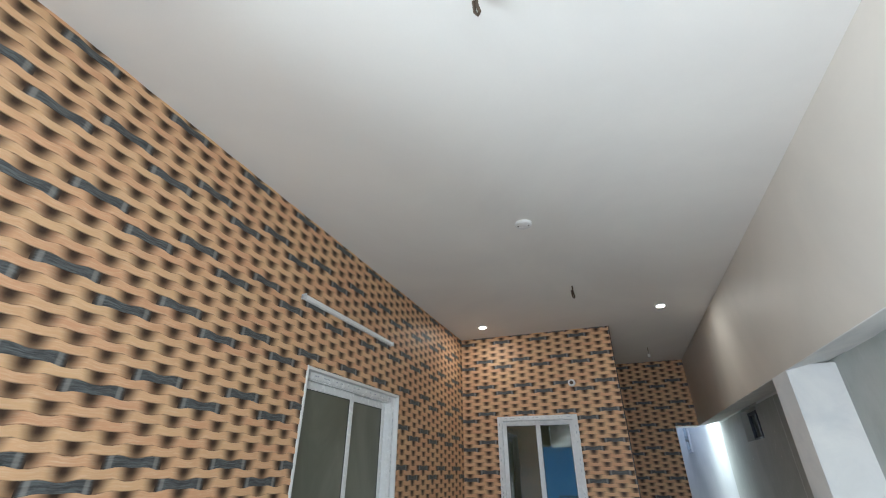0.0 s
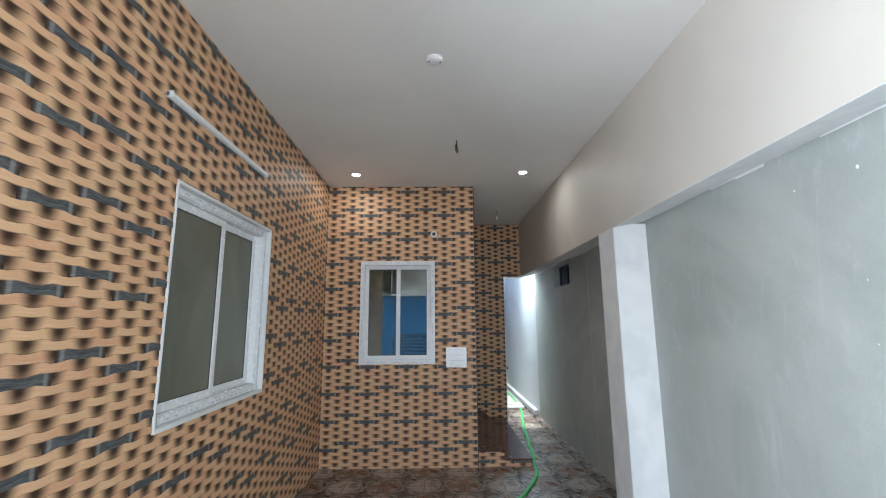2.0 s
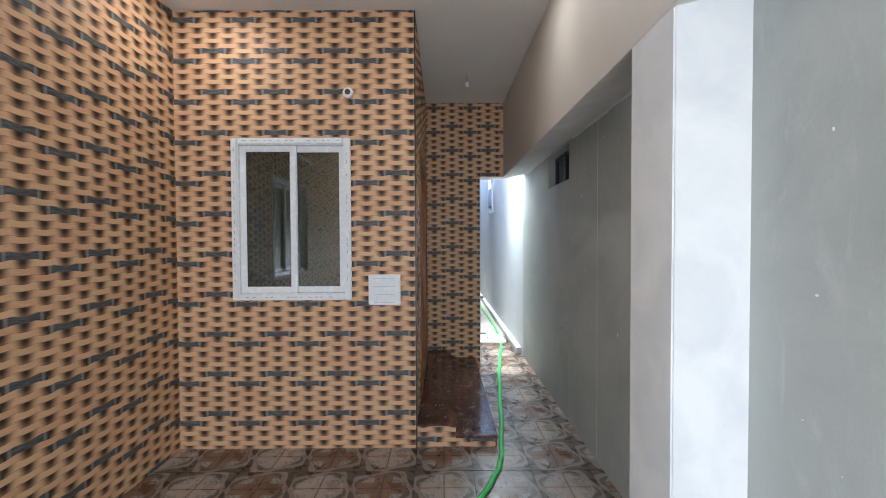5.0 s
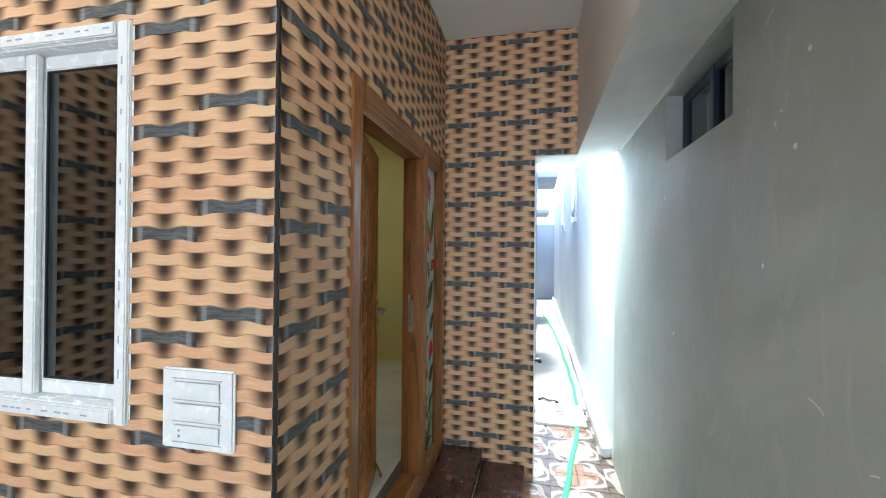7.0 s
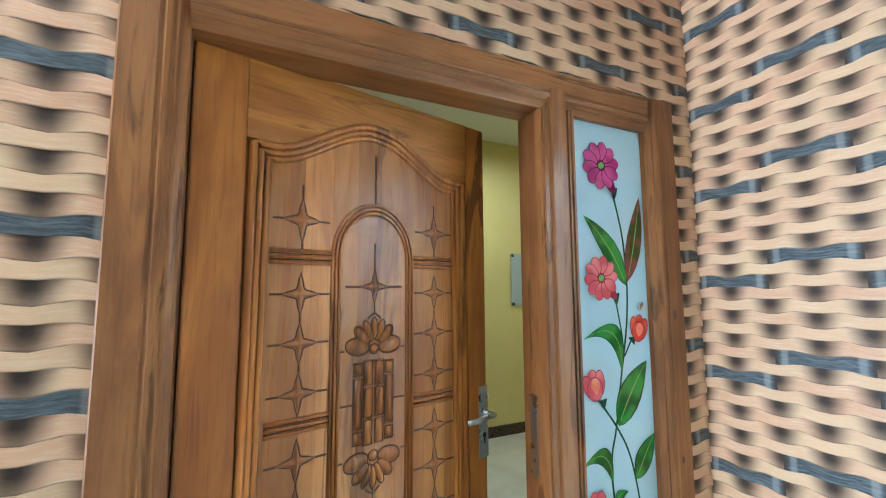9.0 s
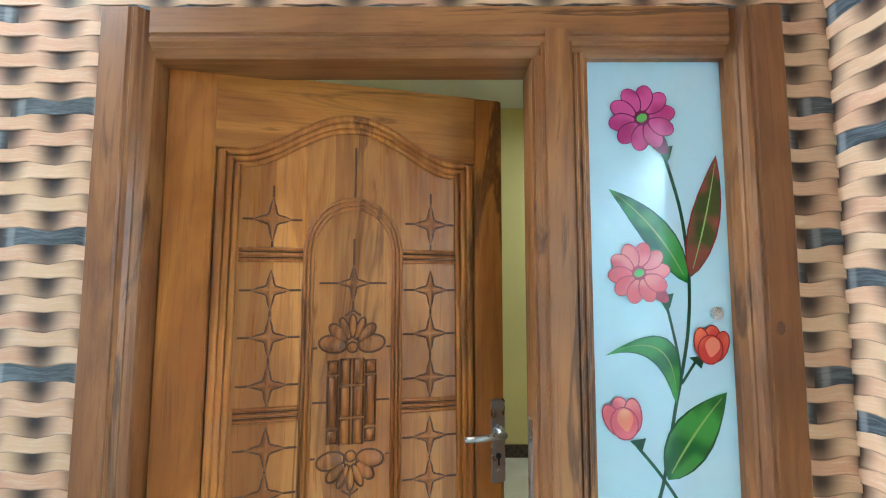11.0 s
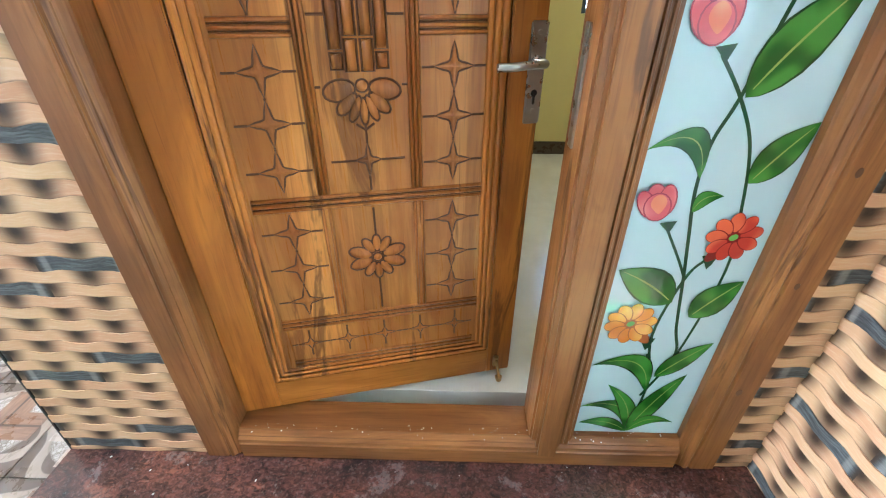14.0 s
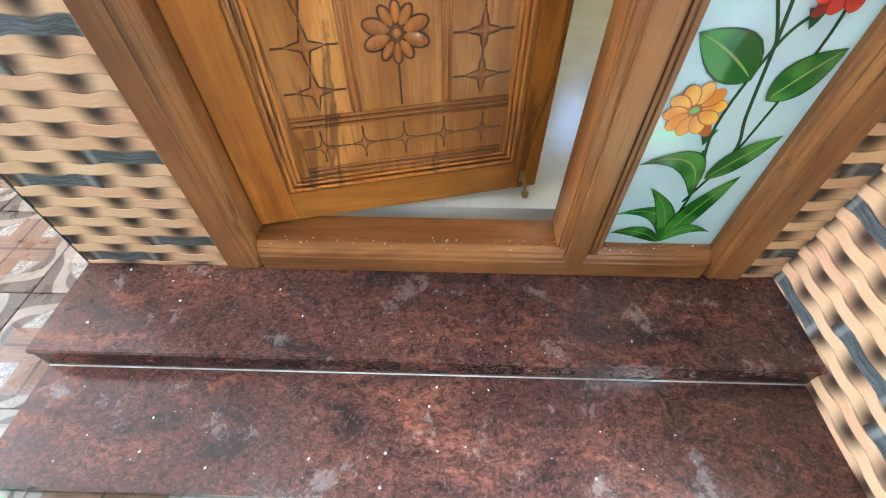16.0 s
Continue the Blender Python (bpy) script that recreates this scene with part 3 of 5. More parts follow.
finish("frame", bm, GATE, grille)
for i in range(11):
    z = 0.06 + i * (gh - 0.12) / 10
    r = 0.011 if i % 3 == 1 else 0.0045
    block("bar", (0.052, 0.01, z - r), (0.062, gw - 0.01, z + r), GATE, 0.002, grille)
tagged(grille, "dark steel grille with flat bars in hall window", "window grille")

panel = empty("wall_panel", pose(-1.25, 8.95, 1.76))
block("board", (0.012, -0.17, -0.26), (0.020, 0.17, 0.26), PIPE, 0.002, panel)
for y in (-0.15, 0.15):
    for z in (-0.24, 0.24):
        block("stud", (0.0, y - 0.014, z - 0.014), (0.026, y + 0.014, z + 0.014), BLACK, 0.003, panel)
tagged(panel, "grey board on four dark studs on hall wall", "panel")

# ---- the entrance door ----
frame_ob = empty("door_frame", pose(XD, 6.89, DF[2]))
FX, FY, FZ = XD, 6.89, DF[2]
PROF = [(0.0, 0.0), (0.0, 0.012), (0.004, 0.016), (0.066, 0.016), (0.070, 0.012), (0.075, 0.012), (0.079, 0.016), (0.088, 0.014), (0.095, 0.006), (0.099, 0.006),
        (0.103, 0.001), (0.112, -0.006), (0.118, -0.008), (0.118, -0.010)]


def frame_bar(name, start, end, inward, width, mat):
    """A moulded bar of the door frame from start to end (y, z); inward points to the opening."""
    k = width / 0.118
    s, e, n = Vector((0, *start)), Vector((0, *end)), Vector((0, *inward))
    ring = [(u * k, h) for u, h in PROF] + [(width, -0.11), (0.0, -0.11)]
    bm = bmesh.new()
    off = Vector((FX, FY, FZ))
    va = [bm.verts.new(s + n * u + Vector((XD + h, 0, 0)) - off) for u, h in ring]
    vb = [bm.verts.new(e + n * u + Vector((XD + h, 0, 0)) - off) for u, h in ring]
    for i in range(len(ring)):
        j = (i + 1) % len(ring)
        bm.faces.new((va[i], va[j], vb[j], vb[i]))
    bm.faces.new(va[::-1])
    bm.faces.new(vb)
    return finish(name, bm, mat, frame_ob)


y0, y1, z0, z1 = DF
frame_bar("jamb", (y0, z0), (y0, z1), (1, 0), 0.114, TEAK_FRAME_V)
frame_bar("jamb", (y1, z0), (y1, z1), (-1, 0), 0.122, TEAK_FRAME_V)
frame_bar("head", (y0 + 0.114, z1), (y1 - 0.122, z1), (0, -1), 0.112, TEAK_FRAME_H)
frame_bar("sill", (y0 + 0.114, z0), (y1 - 0.122, z0), (0, 1), 0.108, TEAK_FRAME_H)
bm = bmesh.new()
box(bm, (XD - 0.11 - FX, 7.098 - FY, z0 + 0.108 - FZ), (XD + 0.010 - FX, 7.222 - FY, z1 - 0.112 - FZ), 0.006)
box(bm, (XD - FX, 7.118 - FY, z0 + 0.04 - FZ), (XD + 0.020 - FX, 7.186 - FY, z1 - 0.05 - FZ), 0.008)
for yy in (7.193, 7.207):
    tube(bm, [(XD + 0.010 - FX, yy - FY, z0 + 0.10 - FZ), (XD + 0.010 - FX, yy - FY, z1 - 0.11 - FZ)], 0.005, 6)
finish("mullion", bm, TEAK_FRAME_V, frame_ob)
# knots in the right jamb
bm = bmesh.new()
for zz, rr in ((1.57, 0.010), (1.12, 0.007), (0.86, 0.006), (0.52, 0.008)):
    lathe(bm, [(rr, 0), (rr * 0.9, 0.0008)], Matrix.Translation((XD + 0.0162 - FX, 7.612 - FY, zz - FZ)) @ Matrix.Rotation(radians(90), 4, 'Y') @ Matrix.Diagonal((1.5, 1, 1, 1)), 12)
finish("knot", bm, TEAK_DARK, frame_ob)
tagged(frame_ob, "varnished teak door frame with a side light", "door frame")

# side light glass with painted flowers
GX = XD - 0.026
glass_ob = block("side_light_glass", (GX - 0.006 - FX, 7.20 - FY, 0.28 - FZ), (GX - FX, 7.56 - FY, 2.20 - FZ), MILK, 0, frame_ob)
glass_ob["label"] = "milky white glass pane with painted climbing flowers"
layer = [0]


def ink_face(name, polys, ink):
    """Painted shapes on the pane: flat outlines in (y, z), a hair proud of the glass."""
    bm = bmesh.new()
    for poly in polys:
        layer[0] += 1
        h = 0.0003 + 0.000004 * layer[0]
        bm.faces.new([bm.verts.new((GX + h - FX, y - FY, z - FZ)) for y, z in poly])
    for f in bm.faces:
        f.normal_update()
        if f.normal.x < 0:
            f.normal_flip()
    bmesh.ops.triangulate(bm, faces=bm.faces)
    me = bpy.data.meshes.new(name)
    bm.to_mesh(me)
    bm.free()
    me.materials.append(INK[ink])
    ob = new(name, me)
    ob.parent = glass_ob
    return ob


def oval(cy, cz, ra, rb, turn, n=18, point=0.0):
    out = []
    for i in range(n):
        t = math.tau * i / n
        x, y = ra * math.cos(t), rb * math.sin(t) * (1 - point * (math.cos(t) < 0) * -math.cos(t))
        out.append((cy + x * math.cos(turn) - y * math.sin(turn), cz + x * math.sin(turn) + y * math.cos(turn)))
    return out


def stem(name, pts, w):
    """A tapered painted line through points."""
    vs = [Vector(p) for p in pts]
    fine = []
    for i in range(len(vs) - 1):
        p0, p1, p2, p3 = vs[max(i - 1, 0)], vs[i], vs[i + 1], vs[min(i + 2, len(vs) - 1)]
        for s in range(6):
            t = s / 6
            fine.append(0.5 * ((2 * p1) + (p2 - p0) * t + (2 * p0 - 5 * p1 + 4 * p2 - p3) * t * t + (3 * p1 - p0 - 3 * p2 + p3) * t ** 3))
    fine.append(vs[-1])
    quads = []
    for i in range(len(fine) - 1):
        d = (fine[i + 1] - fine[i]).normalized()
        n = Vector((-d.y, d.x)) * w
        quads.append([fine[i] + n, fine[i] - n, fine[i + 1] - n, fine[i + 1] + n])
    ink_face(name, quads, "stem")


def painted_flower(cy, cz, r, ink, petals, turn=0.0, tail=None):
    rim, top = [], []
    if tail:
        ty, tz = tail
        rim.append(oval((cy + ty) / 2, (cz + tz) / 2, r * 0.75, r * 0.28, math.atan2(tz - cz, ty - cy)))
        ink_face("painted_calyx", [[(ty - 0.016, tz + 0.006), (ty + 0.020, tz + 0.012), (ty + 0.012, tz - 0.016), (ty + 0.004, tz - 0.03)]], "stem")
    for i in range(petals):
        a = turn + math.tau * i / petals
        rim.append(oval(cy + 0.62 * r * math.cos(a), cz + 0.62 * r * math.sin(a), 0.44 * r, 0.30 * r, a, 18, 0.3))
        top.append(oval(cy + 0.64 * r * math.cos(a), cz + 0.64 * r * math.sin(a), 0.405 * r, 0.265 * r, a, 18, 0.3))
    rim.append(oval(cy, cz, 0.4 * r, 0.4 * r, 0))
    extra = [rim.pop()] + ([rim.pop(0)] if tail else [])
    ink_face("painted_flower_base", extra, ink + "_rim")
    for under, over in zip(rim, top):
        ink_face("painted_petal_rim", [under], ink + "_rim")
        ink_face("painted_petal", [over], ink)
    ink_face("painted_eye", [oval(cy, cz, 0.17 * r, 0.13 * r, 0.5)], "eye")


def painted_bud(cy, cz, r, ink, lean, foot):
    c, s = math.cos(lean), math.sin(lean)

    def at(x, y):
        return cy + r * (x * c - y * s), cz + r * (x * s + y * c)
    ink_face("painted_calyx", [[(foot[0] - 0.02, foot[1] + 0.010), (foot[0] + 0.016, foot[1] + 0.016), (foot[0] + 0.006, foot[1] - 0.014)]], "stem")
    ink_face("painted_petal_rim", [oval(*at(0.0, 0.42), 0.66 * r, 0.44 * r, lean + 1.57)], ink + "_rim")
    ink_face("painted_petal", [oval(*at(0.0, 0.42), 0.61 * r, 0.38 * r, lean + 1.57)], ink)
    rim = [oval(*at(-0.44, 0.16), 0.74 * r, 0.40 * r, lean + 1.78), oval(*at(0.44, 0.12), 0.78 * r, 0.42 * r, lean + 1.36), oval(*at(0, -0.1), 0.72 * r, 0.62 * r, lean + 1.57)]
    top = [oval(*at(-0.44, 0.16), 0.68 * r, 0.34 * r, lean + 1.78), oval(*at(0.44, 0.12), 0.72 * r, 0.36 * r, lean + 1.36), oval(*at(0, -0.1), 0.66 * r, 0.56 * r, lean + 1.57)]
    for under, over in zip(rim, top):
        ink_face("painted_petal_rim", [under], ink + "_rim")
        ink_face("painted_petal", [over], ink)
    ink_face("painted_petal_heart", [oval(*at(0.08, 0.02), 0.48 * r, 0.36 * r, lean + 1.5, 18, 0.5)], "coral")


def painted_leaf(by, bz, ty, tz, w, bend, ink="green"):
    """A leaf from its foot to its tip; bend bows it sideways."""
    p, q = Vector((by, bz)), Vector((ty, tz))
    d = q - p
    n = Vector((-d.y, d.x)) * 1.0
    left, right, mid = [], [], []
    N = 14
    for i in range(N + 1):
        t = i / N
        c = p + d * t + n * (bend * 4 * t * (1 - t))
        half = w * (math.sin(math.pi * t ** 0.8) ** 0.9) * (1 + 0.012 * math.sin(t * 40))
        u = n.normalized()
        left.append(c + u * half)
        right.append(c - u * half)
        mid.append(c)
    quads = lambda k: [[mid[i] + (left[i] - mid[i]) * k, mid[i] + (right[i] - mid[i]) * k, mid[i + 1] + (right[i + 1] - mid[i + 1]) * k, mid[i + 1] + (left[i + 1] - mid[i + 1]) * k] for i in range(N)]
    ink_face("painted_leaf_rim", quads(1.0), "green_rim" if ink == "green" else "red_rim")
    ink_face("painted_leaf", quads(0.9), ink)
    ink_face("painted_vein", [[mid[i] + (left[i] - mid[i]) * 0.05, mid[i] + (right[i] - mid[i]) * 0.05, mid[i + 1] + (right[i + 1] - mid[i + 1]) * 0.05,
                               mid[i + 1] + (left[i + 1] - mid[i + 1]) * 0.05] for i in range(1, N - 1)], "vein")


stem("painted_stem", [(7.404, 1.952), (7.436, 1.819), (7.447, 1.677), (7.440, 1.56), (7.419, 1.451), (7.405, 1.391), (7.375, 1.243), (7.351, 1.157), (7.352, 1.059), (7.372, 0.95), (7.392, 0.845), (7.418, 0.70), (7.44, 0.60), (7.39, 0.45)], 0.0038)
stem("painted_stem", [(7.394, 1.621), (7.415, 1.512), (7.419, 1.451)], 0.003)
stem("painted_stem", [(7.458, 1.5), (7.421, 1.445)], 0.003)
stem("painted_stem", [(7.319, 1.313), (7.375, 1.243), (7.424, 1.157), (7.456, 1.03), (7.478, 0.87), (7.450, 0.64), (7.42, 0.53)], 0.0034)
stem("painted_stem", [(7.318, 0.978), (7.369, 0.893), (7.394, 0.845)], 0.003)
stem("painted_stem", [(7.427, 0.901), (7.394, 0.845), (7.366, 0.67), (7.400, 0.494), (7.384, 0.30)], 0.0036)
stem("painted_stem", [(7.37, 0.61), (7.395, 0.50)], 0.003)
painted_leaf(7.443, 1.664, 7.273, 1.878, 0.034, -0.07)
painted_leaf(7.450, 1.677, 7.520, 1.956, 0.034, -0.02, "bronze")
painted_leaf(7.408, 1.403, 7.255, 1.505, 0.031, -0.42)
painted_leaf(7.383, 1.243, 7.518, 1.428, 0.048, 0.03)
painted_leaf(7.352, 1.088, 7.232, 1.145, 0.026, -0.42)
painted_leaf(7.449, 1.080, 7.536, 1.202, 0.036, 0.02)
painted_leaf(7.358, 1.016, 7.412, 1.052, 0.017, 0.25)
painted_leaf(7.384, 0.778, 7.241, 0.869, 0.048, -0.05)
painted_leaf(7.436, 0.735, 7.529, 0.844, 0.042, 0.02)
painted_leaf(7.398, 0.472, 7.235, 0.565, 0.032, -0.36)
painted_leaf(7.407, 0.528, 7.524, 0.654, 0.030, 0.02)
painted_leaf(7.384, 0.300, 7.228, 0.400, 0.026, -0.35)
painted_leaf(7.384, 0.300, 7.293, 0.495, 0.024, -0.12)
painted_leaf(7.384, 0.300, 7.492, 0.541, 0.032, 0.03)
painted_leaf(7.384, 0.298, 7.239, 0.332, 0.022, -0.15)
painted_leaf(7.384, 0.298, 7.508, 0.343, 0.020, 0.25)
painted_flower(7.354, 2.042, 0.074, "magenta", 10, 0.2, (7.402, 1.965))
painted_flower(7.335, 1.687, 0.066, "pink", 10, 0.1, (7.390, 1.630))
painted_bud(7.486, 1.524, 0.046, "red", -0.15, (7.458, 1.492))
painted_bud(7.291, 1.366, 0.050, "pink", 0.25, (7.322, 1.315))
painted_bud(7.283, 1.031, 0.046, "pink", 0.3, (7.318, 0.980))
painted_flower(7.463, 0.958, 0.056, "red", 9, 0.3, (7.428, 0.905))
painted_flower(7.303, 0.712, 0.060, "orange", 10, 0.2, (7.355, 0.655))
bm = bmesh.new()
lathe(bm, [(0.015, 0), (0.015, 0.004), (0.011, 0.006)], Matrix.Translation((GX - FX, 7.504 - FY, 1.597 - FZ)) @ Matrix.Rotation(radians(90), 4, 'Y'), 16)
finish("fixing_stud", bm, STEEL, glass_ob)

# door leaf, hinged on the left jamb and standing ajar
ANG = 13.8
leaf = empty("entrance_door", pose(1.275, 6.2, 0.30, 0, 0, 90 + ANG))
S0, S1, ZT = 0.040, 0.888, 1.885           # leaf edges along the leaf, top above its foot
PY = 0.013                                  # panel lies behind the stiles


def arch(s):
    """Lower edge of the top rail: a bowed ogee."""
    u = (s - 0.1475) / (0.8075 - 0.1475)
    u = min(max(u, 0), 1)
    return 1.695 + 0.108 * (0.5 - 0.5 * math.cos(math.tau * min(max((u - 0.10) / 0.80, 0), 1))) ** 0.85


bm = bmesh.new()
box(bm, (S0, 0, 0), (0.1475, 0.038, ZT), 0.003)
finish("stile", bm, TEAK_V, leaf)
bm = bmesh.new()
box(bm, (0.8075, 0, 0), (S1, 0.038, ZT), 0.003)
finish("stile", bm, TEAK_V, leaf)
bm = bmesh.new()
box(bm, (0.1475, 0.0005, 0), (0.8075, 0.038, 0.105), 0.003)
finish("bottom_rail", bm, TEAK_H, leaf)
bm = bmesh.new()
ss = [0.1475 + 0.66 * i / 40 for i in range(41)]
prism(bm, [(s, 0.0005, arch(s)) for s in ss] + [(0.8075, 0.0005, ZT), (0.1475, 0.0005, ZT)], (0, 0.037, 0))
finish("top_rail", bm, TEAK_H, leaf)
block("panel", (0.145, PY, 0.10), (0.81, 0.032, 1.82), TEAK_PANEL, 0, leaf)

# mouldings round the panel field
bm = bmesh.new()
for off, r, lift in ((0.007, 0.010, 0.004), (0.021, 0.009, 0.009), (0.034, 0.008, 0.012)):
    top = [(s, lift, arch(s) - off * 1.1) for s in ss if 0.1475 + off <= s <= 0.8075 - off]
    tube(bm, [(0.1475 + off, lift, 0.105 + off)] + top + [(0.8075 - off, lift, 0.105 + off)], r, 6, 1, True, (0, 1, 0))
finish("panel_moulding", bm, TEAK_V, leaf, True)


def bead(pts, r=0.004, close=False):
    tube(CARVE, [(s, PY - 0.0005, z) for s, z in pts], r, 6, 0.9, close, (0, 1, 0))


# a dark bead whose colour gives a sunken line its shade
def groove(pts, r=0.0027, close=False):
    tube(LINES, [(s, PY - 0.0004, z) for s, z in pts], r, 4, 0.6, close, (0, 1, 0))


def star(s, z, w, h, reach, up, down):
    """A four-pointed star with hollow sides, whiskers and the lines to its neighbours."""
    pts = []
    tips = [(w, 0), (0, h), (-w, 0), (0, -h)]
    for i in range(4):
        (ax, az), (bx, bz) = tips[i], tips[(i + 1) % 4]
        for j in range(6):
            t = j / 6
            cx, cz = ax * (1 - t) + bx * t, az * (1 - t) + bz * t
            k = 1 - 0.54 * math.sin(math.pi * t)
            pts.append((s + cx * k, z + cz * k))
    groove(pts, 0.0022, True)
    c = CARVE.verts.new((s, PY - 0.008, z))
    ring = [CARVE.verts.new((s + (p[0] - s) * 0.82, PY - 0.0002, z + (p[1] - z) * 0.82)) for p in pts]
    for i in range(len(ring)):
        CARVE.faces.new((ring[i], ring[(i + 1) % len(ring)], c))
    groove([(s - w, z), (s - reach, z)])
    groove([(s + w, z), (s + reach, z)])
    if up:
        groove([(s, z + h), (s, z + up)])
    if down:
        groove([(s, z - h), (s, z - down)])


def lobe(s, z, ra, rb, turn):
    """A carved petal: a bellied oval, the shade of its outline drawn as a dark bead."""
    pts = oval(s, z, ra, rb, turn, 16)
    groove(pts, 0.0026, True)
    c = CARVE.verts.new((s, PY - 0.008, z))
    r1 = [CARVE.verts.new((s + (p[0] - s) * 0.55, PY - 0.0065, z + (p[1] - z) * 0.55)) for p in pts]
    r2 = [CARVE.verts.new((s + (p[0] - s) * 0.93, PY - 0.0003, z + (p[1] - z) * 0.93)) for p in pts]
    for i in range(16):
        j = (i + 1) % 16
        CARVE.faces.new((r1[i], r1[j], c))
        CARVE.faces.new((r2[i], r2[j], r1[j], r1[i]))


def triple(sa, sb, z):
    for dz in (-0.014, 0.0, 0.014):
        bead([(sa, z + dz), (sb, z + dz)], 0.0048)
    groove([(sa, z + 0.007), (sb, z + 0.007)], 0.0016)
    groove([(sa, z - 0.007), (sb, z - 0.007)], 0.0016)


CARVE, LINES = bmesh.new(), bmesh.new()
Z = -0.30                                    # heights below are above the floor of the porch
CL, CM, CR = 0.283, 0.484, 0.686
for sc in (CL, CR):
    star(sc, 1.822 + Z, 0.046, 0.056, 0.070, 0.085, 0.075)
    for i, z in enumerate((1.645, 1.530, 1.415)):
        star(sc, z + Z, 0.045, 0.050, 0.072, 0.0575 if i else 0.05, 0.0575 if i < 2 else 0.045)
    for i, z in enumerate((1.265, 1.160, 1.053)):
        star(sc, z + Z, 0.045, 0.050, 0.072, 0.053 if i else 0.05, 0.053 if i < 2 else 0.05)
    for i, z in enumerate((0.895, 0.790, 0.685)):
        star(sc, z + Z, 0.045, 0.050, 0.072, 0.053 if i else 0.05, 0.053 if i < 2 else 0.05)
    for z in (1.733, 1.345):
        triple(sc - 0.075, sc + 0.075, z + Z)
triple(0.205, 0.765, 0.970 + Z)
triple(0.205, 0.765, 0.605 + Z)
triple(0.215, 0.755, 0.452 + Z)
for i in range(5):
    star(0.27 + 0.107 * i, 0.53 + Z, 0.036, 0.022, 0.053, 0.05, 0.045)
# arched centre with its legs
for r in (0.122, 0.112, 0.102):
    pts = [(CM - r, 0.99 + Z)] + [(CM + r * math.cos(math.pi - a), 1.738 + Z + r * 1.18 * math.sin(a)) for a in (math.pi * i / 20 for i in range(21))] + [(CM + r, 0.99 + Z)]
    bead(pts, 0.0048)
for sx in (CM - 0.122, CM - 0.105, CM + 0.105, CM + 0.122):
    bead([(sx, 0.62 + Z), (sx, 0.955 + Z)], 0.0045)
groove([(CM, 1.885 + Z), (CM, 2.02 + Z)])
star(CM, 1.663 + Z, 0.040, 0.046, 0.085, 0.115, 0.075)
# twin palmettes with a lattice between


def palmette(zc, sg, reach, petals):
    """Half a flower: broad double-lined side lobes and a fan of narrow petals; sg turns it up or down."""
    for deg, dist, ra, rb in petals:
        for turn in {radians(deg), math.pi - radians(deg)} if deg != 90 else {radians(90)}:
            s_, z_ = CM + reach * dist * math.cos(turn), zc + sg * reach * dist * math.sin(turn)
            lobe(s_, z_, reach * ra, reach * rb, sg * turn)
            if rb > 0.18:
                groove(oval(s_ + 0.006 * math.cos(turn), z_, reach * ra * 0.55, reach * rb * 0.5, sg * turn, 12), 0.0015, True)


FAN = ((10, 0.60, 0.42, 0.27), (46, 0.62, 0.36, 0.18), (69, 0.62, 0.36, 0.125), (90, 0.66, 0.36, 0.11))
for zc, sg in ((1.500, 1), (1.232, -1)):
    palmette(zc + Z, sg, 0.082, FAN)
    groove([(CM - 0.020, zc + Z + sg * 0.080), (CM, zc + Z + sg * 0.094), (CM + 0.020, zc + Z + sg * 0.080)], 0.003)
    lobe(CM, zc + Z, 0.013, 0.013, 0)
    groove([(CM - 0.086, zc + Z), (CM - 0.105, zc + Z)])
    groove([(CM + 0.086, zc + Z), (CM + 0.105, zc + Z)])
for ci, sx in enumerate((-0.047, -0.0165, 0.0165, 0.047)):
    cuts = (1.470, 1.432, 1.300, 1.262) if ci in (0, 3) else (1.475, 1.405, 1.325, 1.257)
    for zt, zb in zip(cuts, cuts[1:]):
        w, d, e = 0.0125, (zt - zb) / 2 - 0.003, (zt + zb) / 2
        groove([(CM + sx - w, e - d + Z), (CM + sx + w, e - d + Z), (CM + sx + w, e + d + Z), (CM + sx - w, e + d + Z)], 0.0026, True)
        box(CARVE, (CM + sx - w + 0.003, PY - 0.006, e - d + 0.003 + Z), (CM + sx + w - 0.003, PY + 0.002, e + d - 0.003 + Z), 0.003)
groove([(CM - 0.062, 1.366 + Z), (CM - 0.095, 1.366 + Z)])
groove([(CM + 0.062, 1.366 + Z), (CM + 0.095, 1.366 + Z)])
star(CM, 1.068 + Z, 0.030, 0.040, 0.085, 0.085, 0.075)
# lower rosette
for sg in (1, -1):
    palmette(0.800 + Z, sg, 0.074, ((20, 0.62, 0.42, 0.24), (60, 0.56, 0.34, 0.17), (90, 0.58, 0.34, 0.15)))
lobe(CM, 0.800 + Z, 0.012, 0.012, 0)
groove([(CM, 0.865 + Z), (CM, 0.945 + Z)])
groove([(CM, 0.735 + Z), (CM, 0.63 + Z)])
finish("carving", CARVE, TEAK_CARVE, leaf, True)
finish("carved_grooves", LINES, TEAK_DARK, leaf)

rng = random.Random(4)
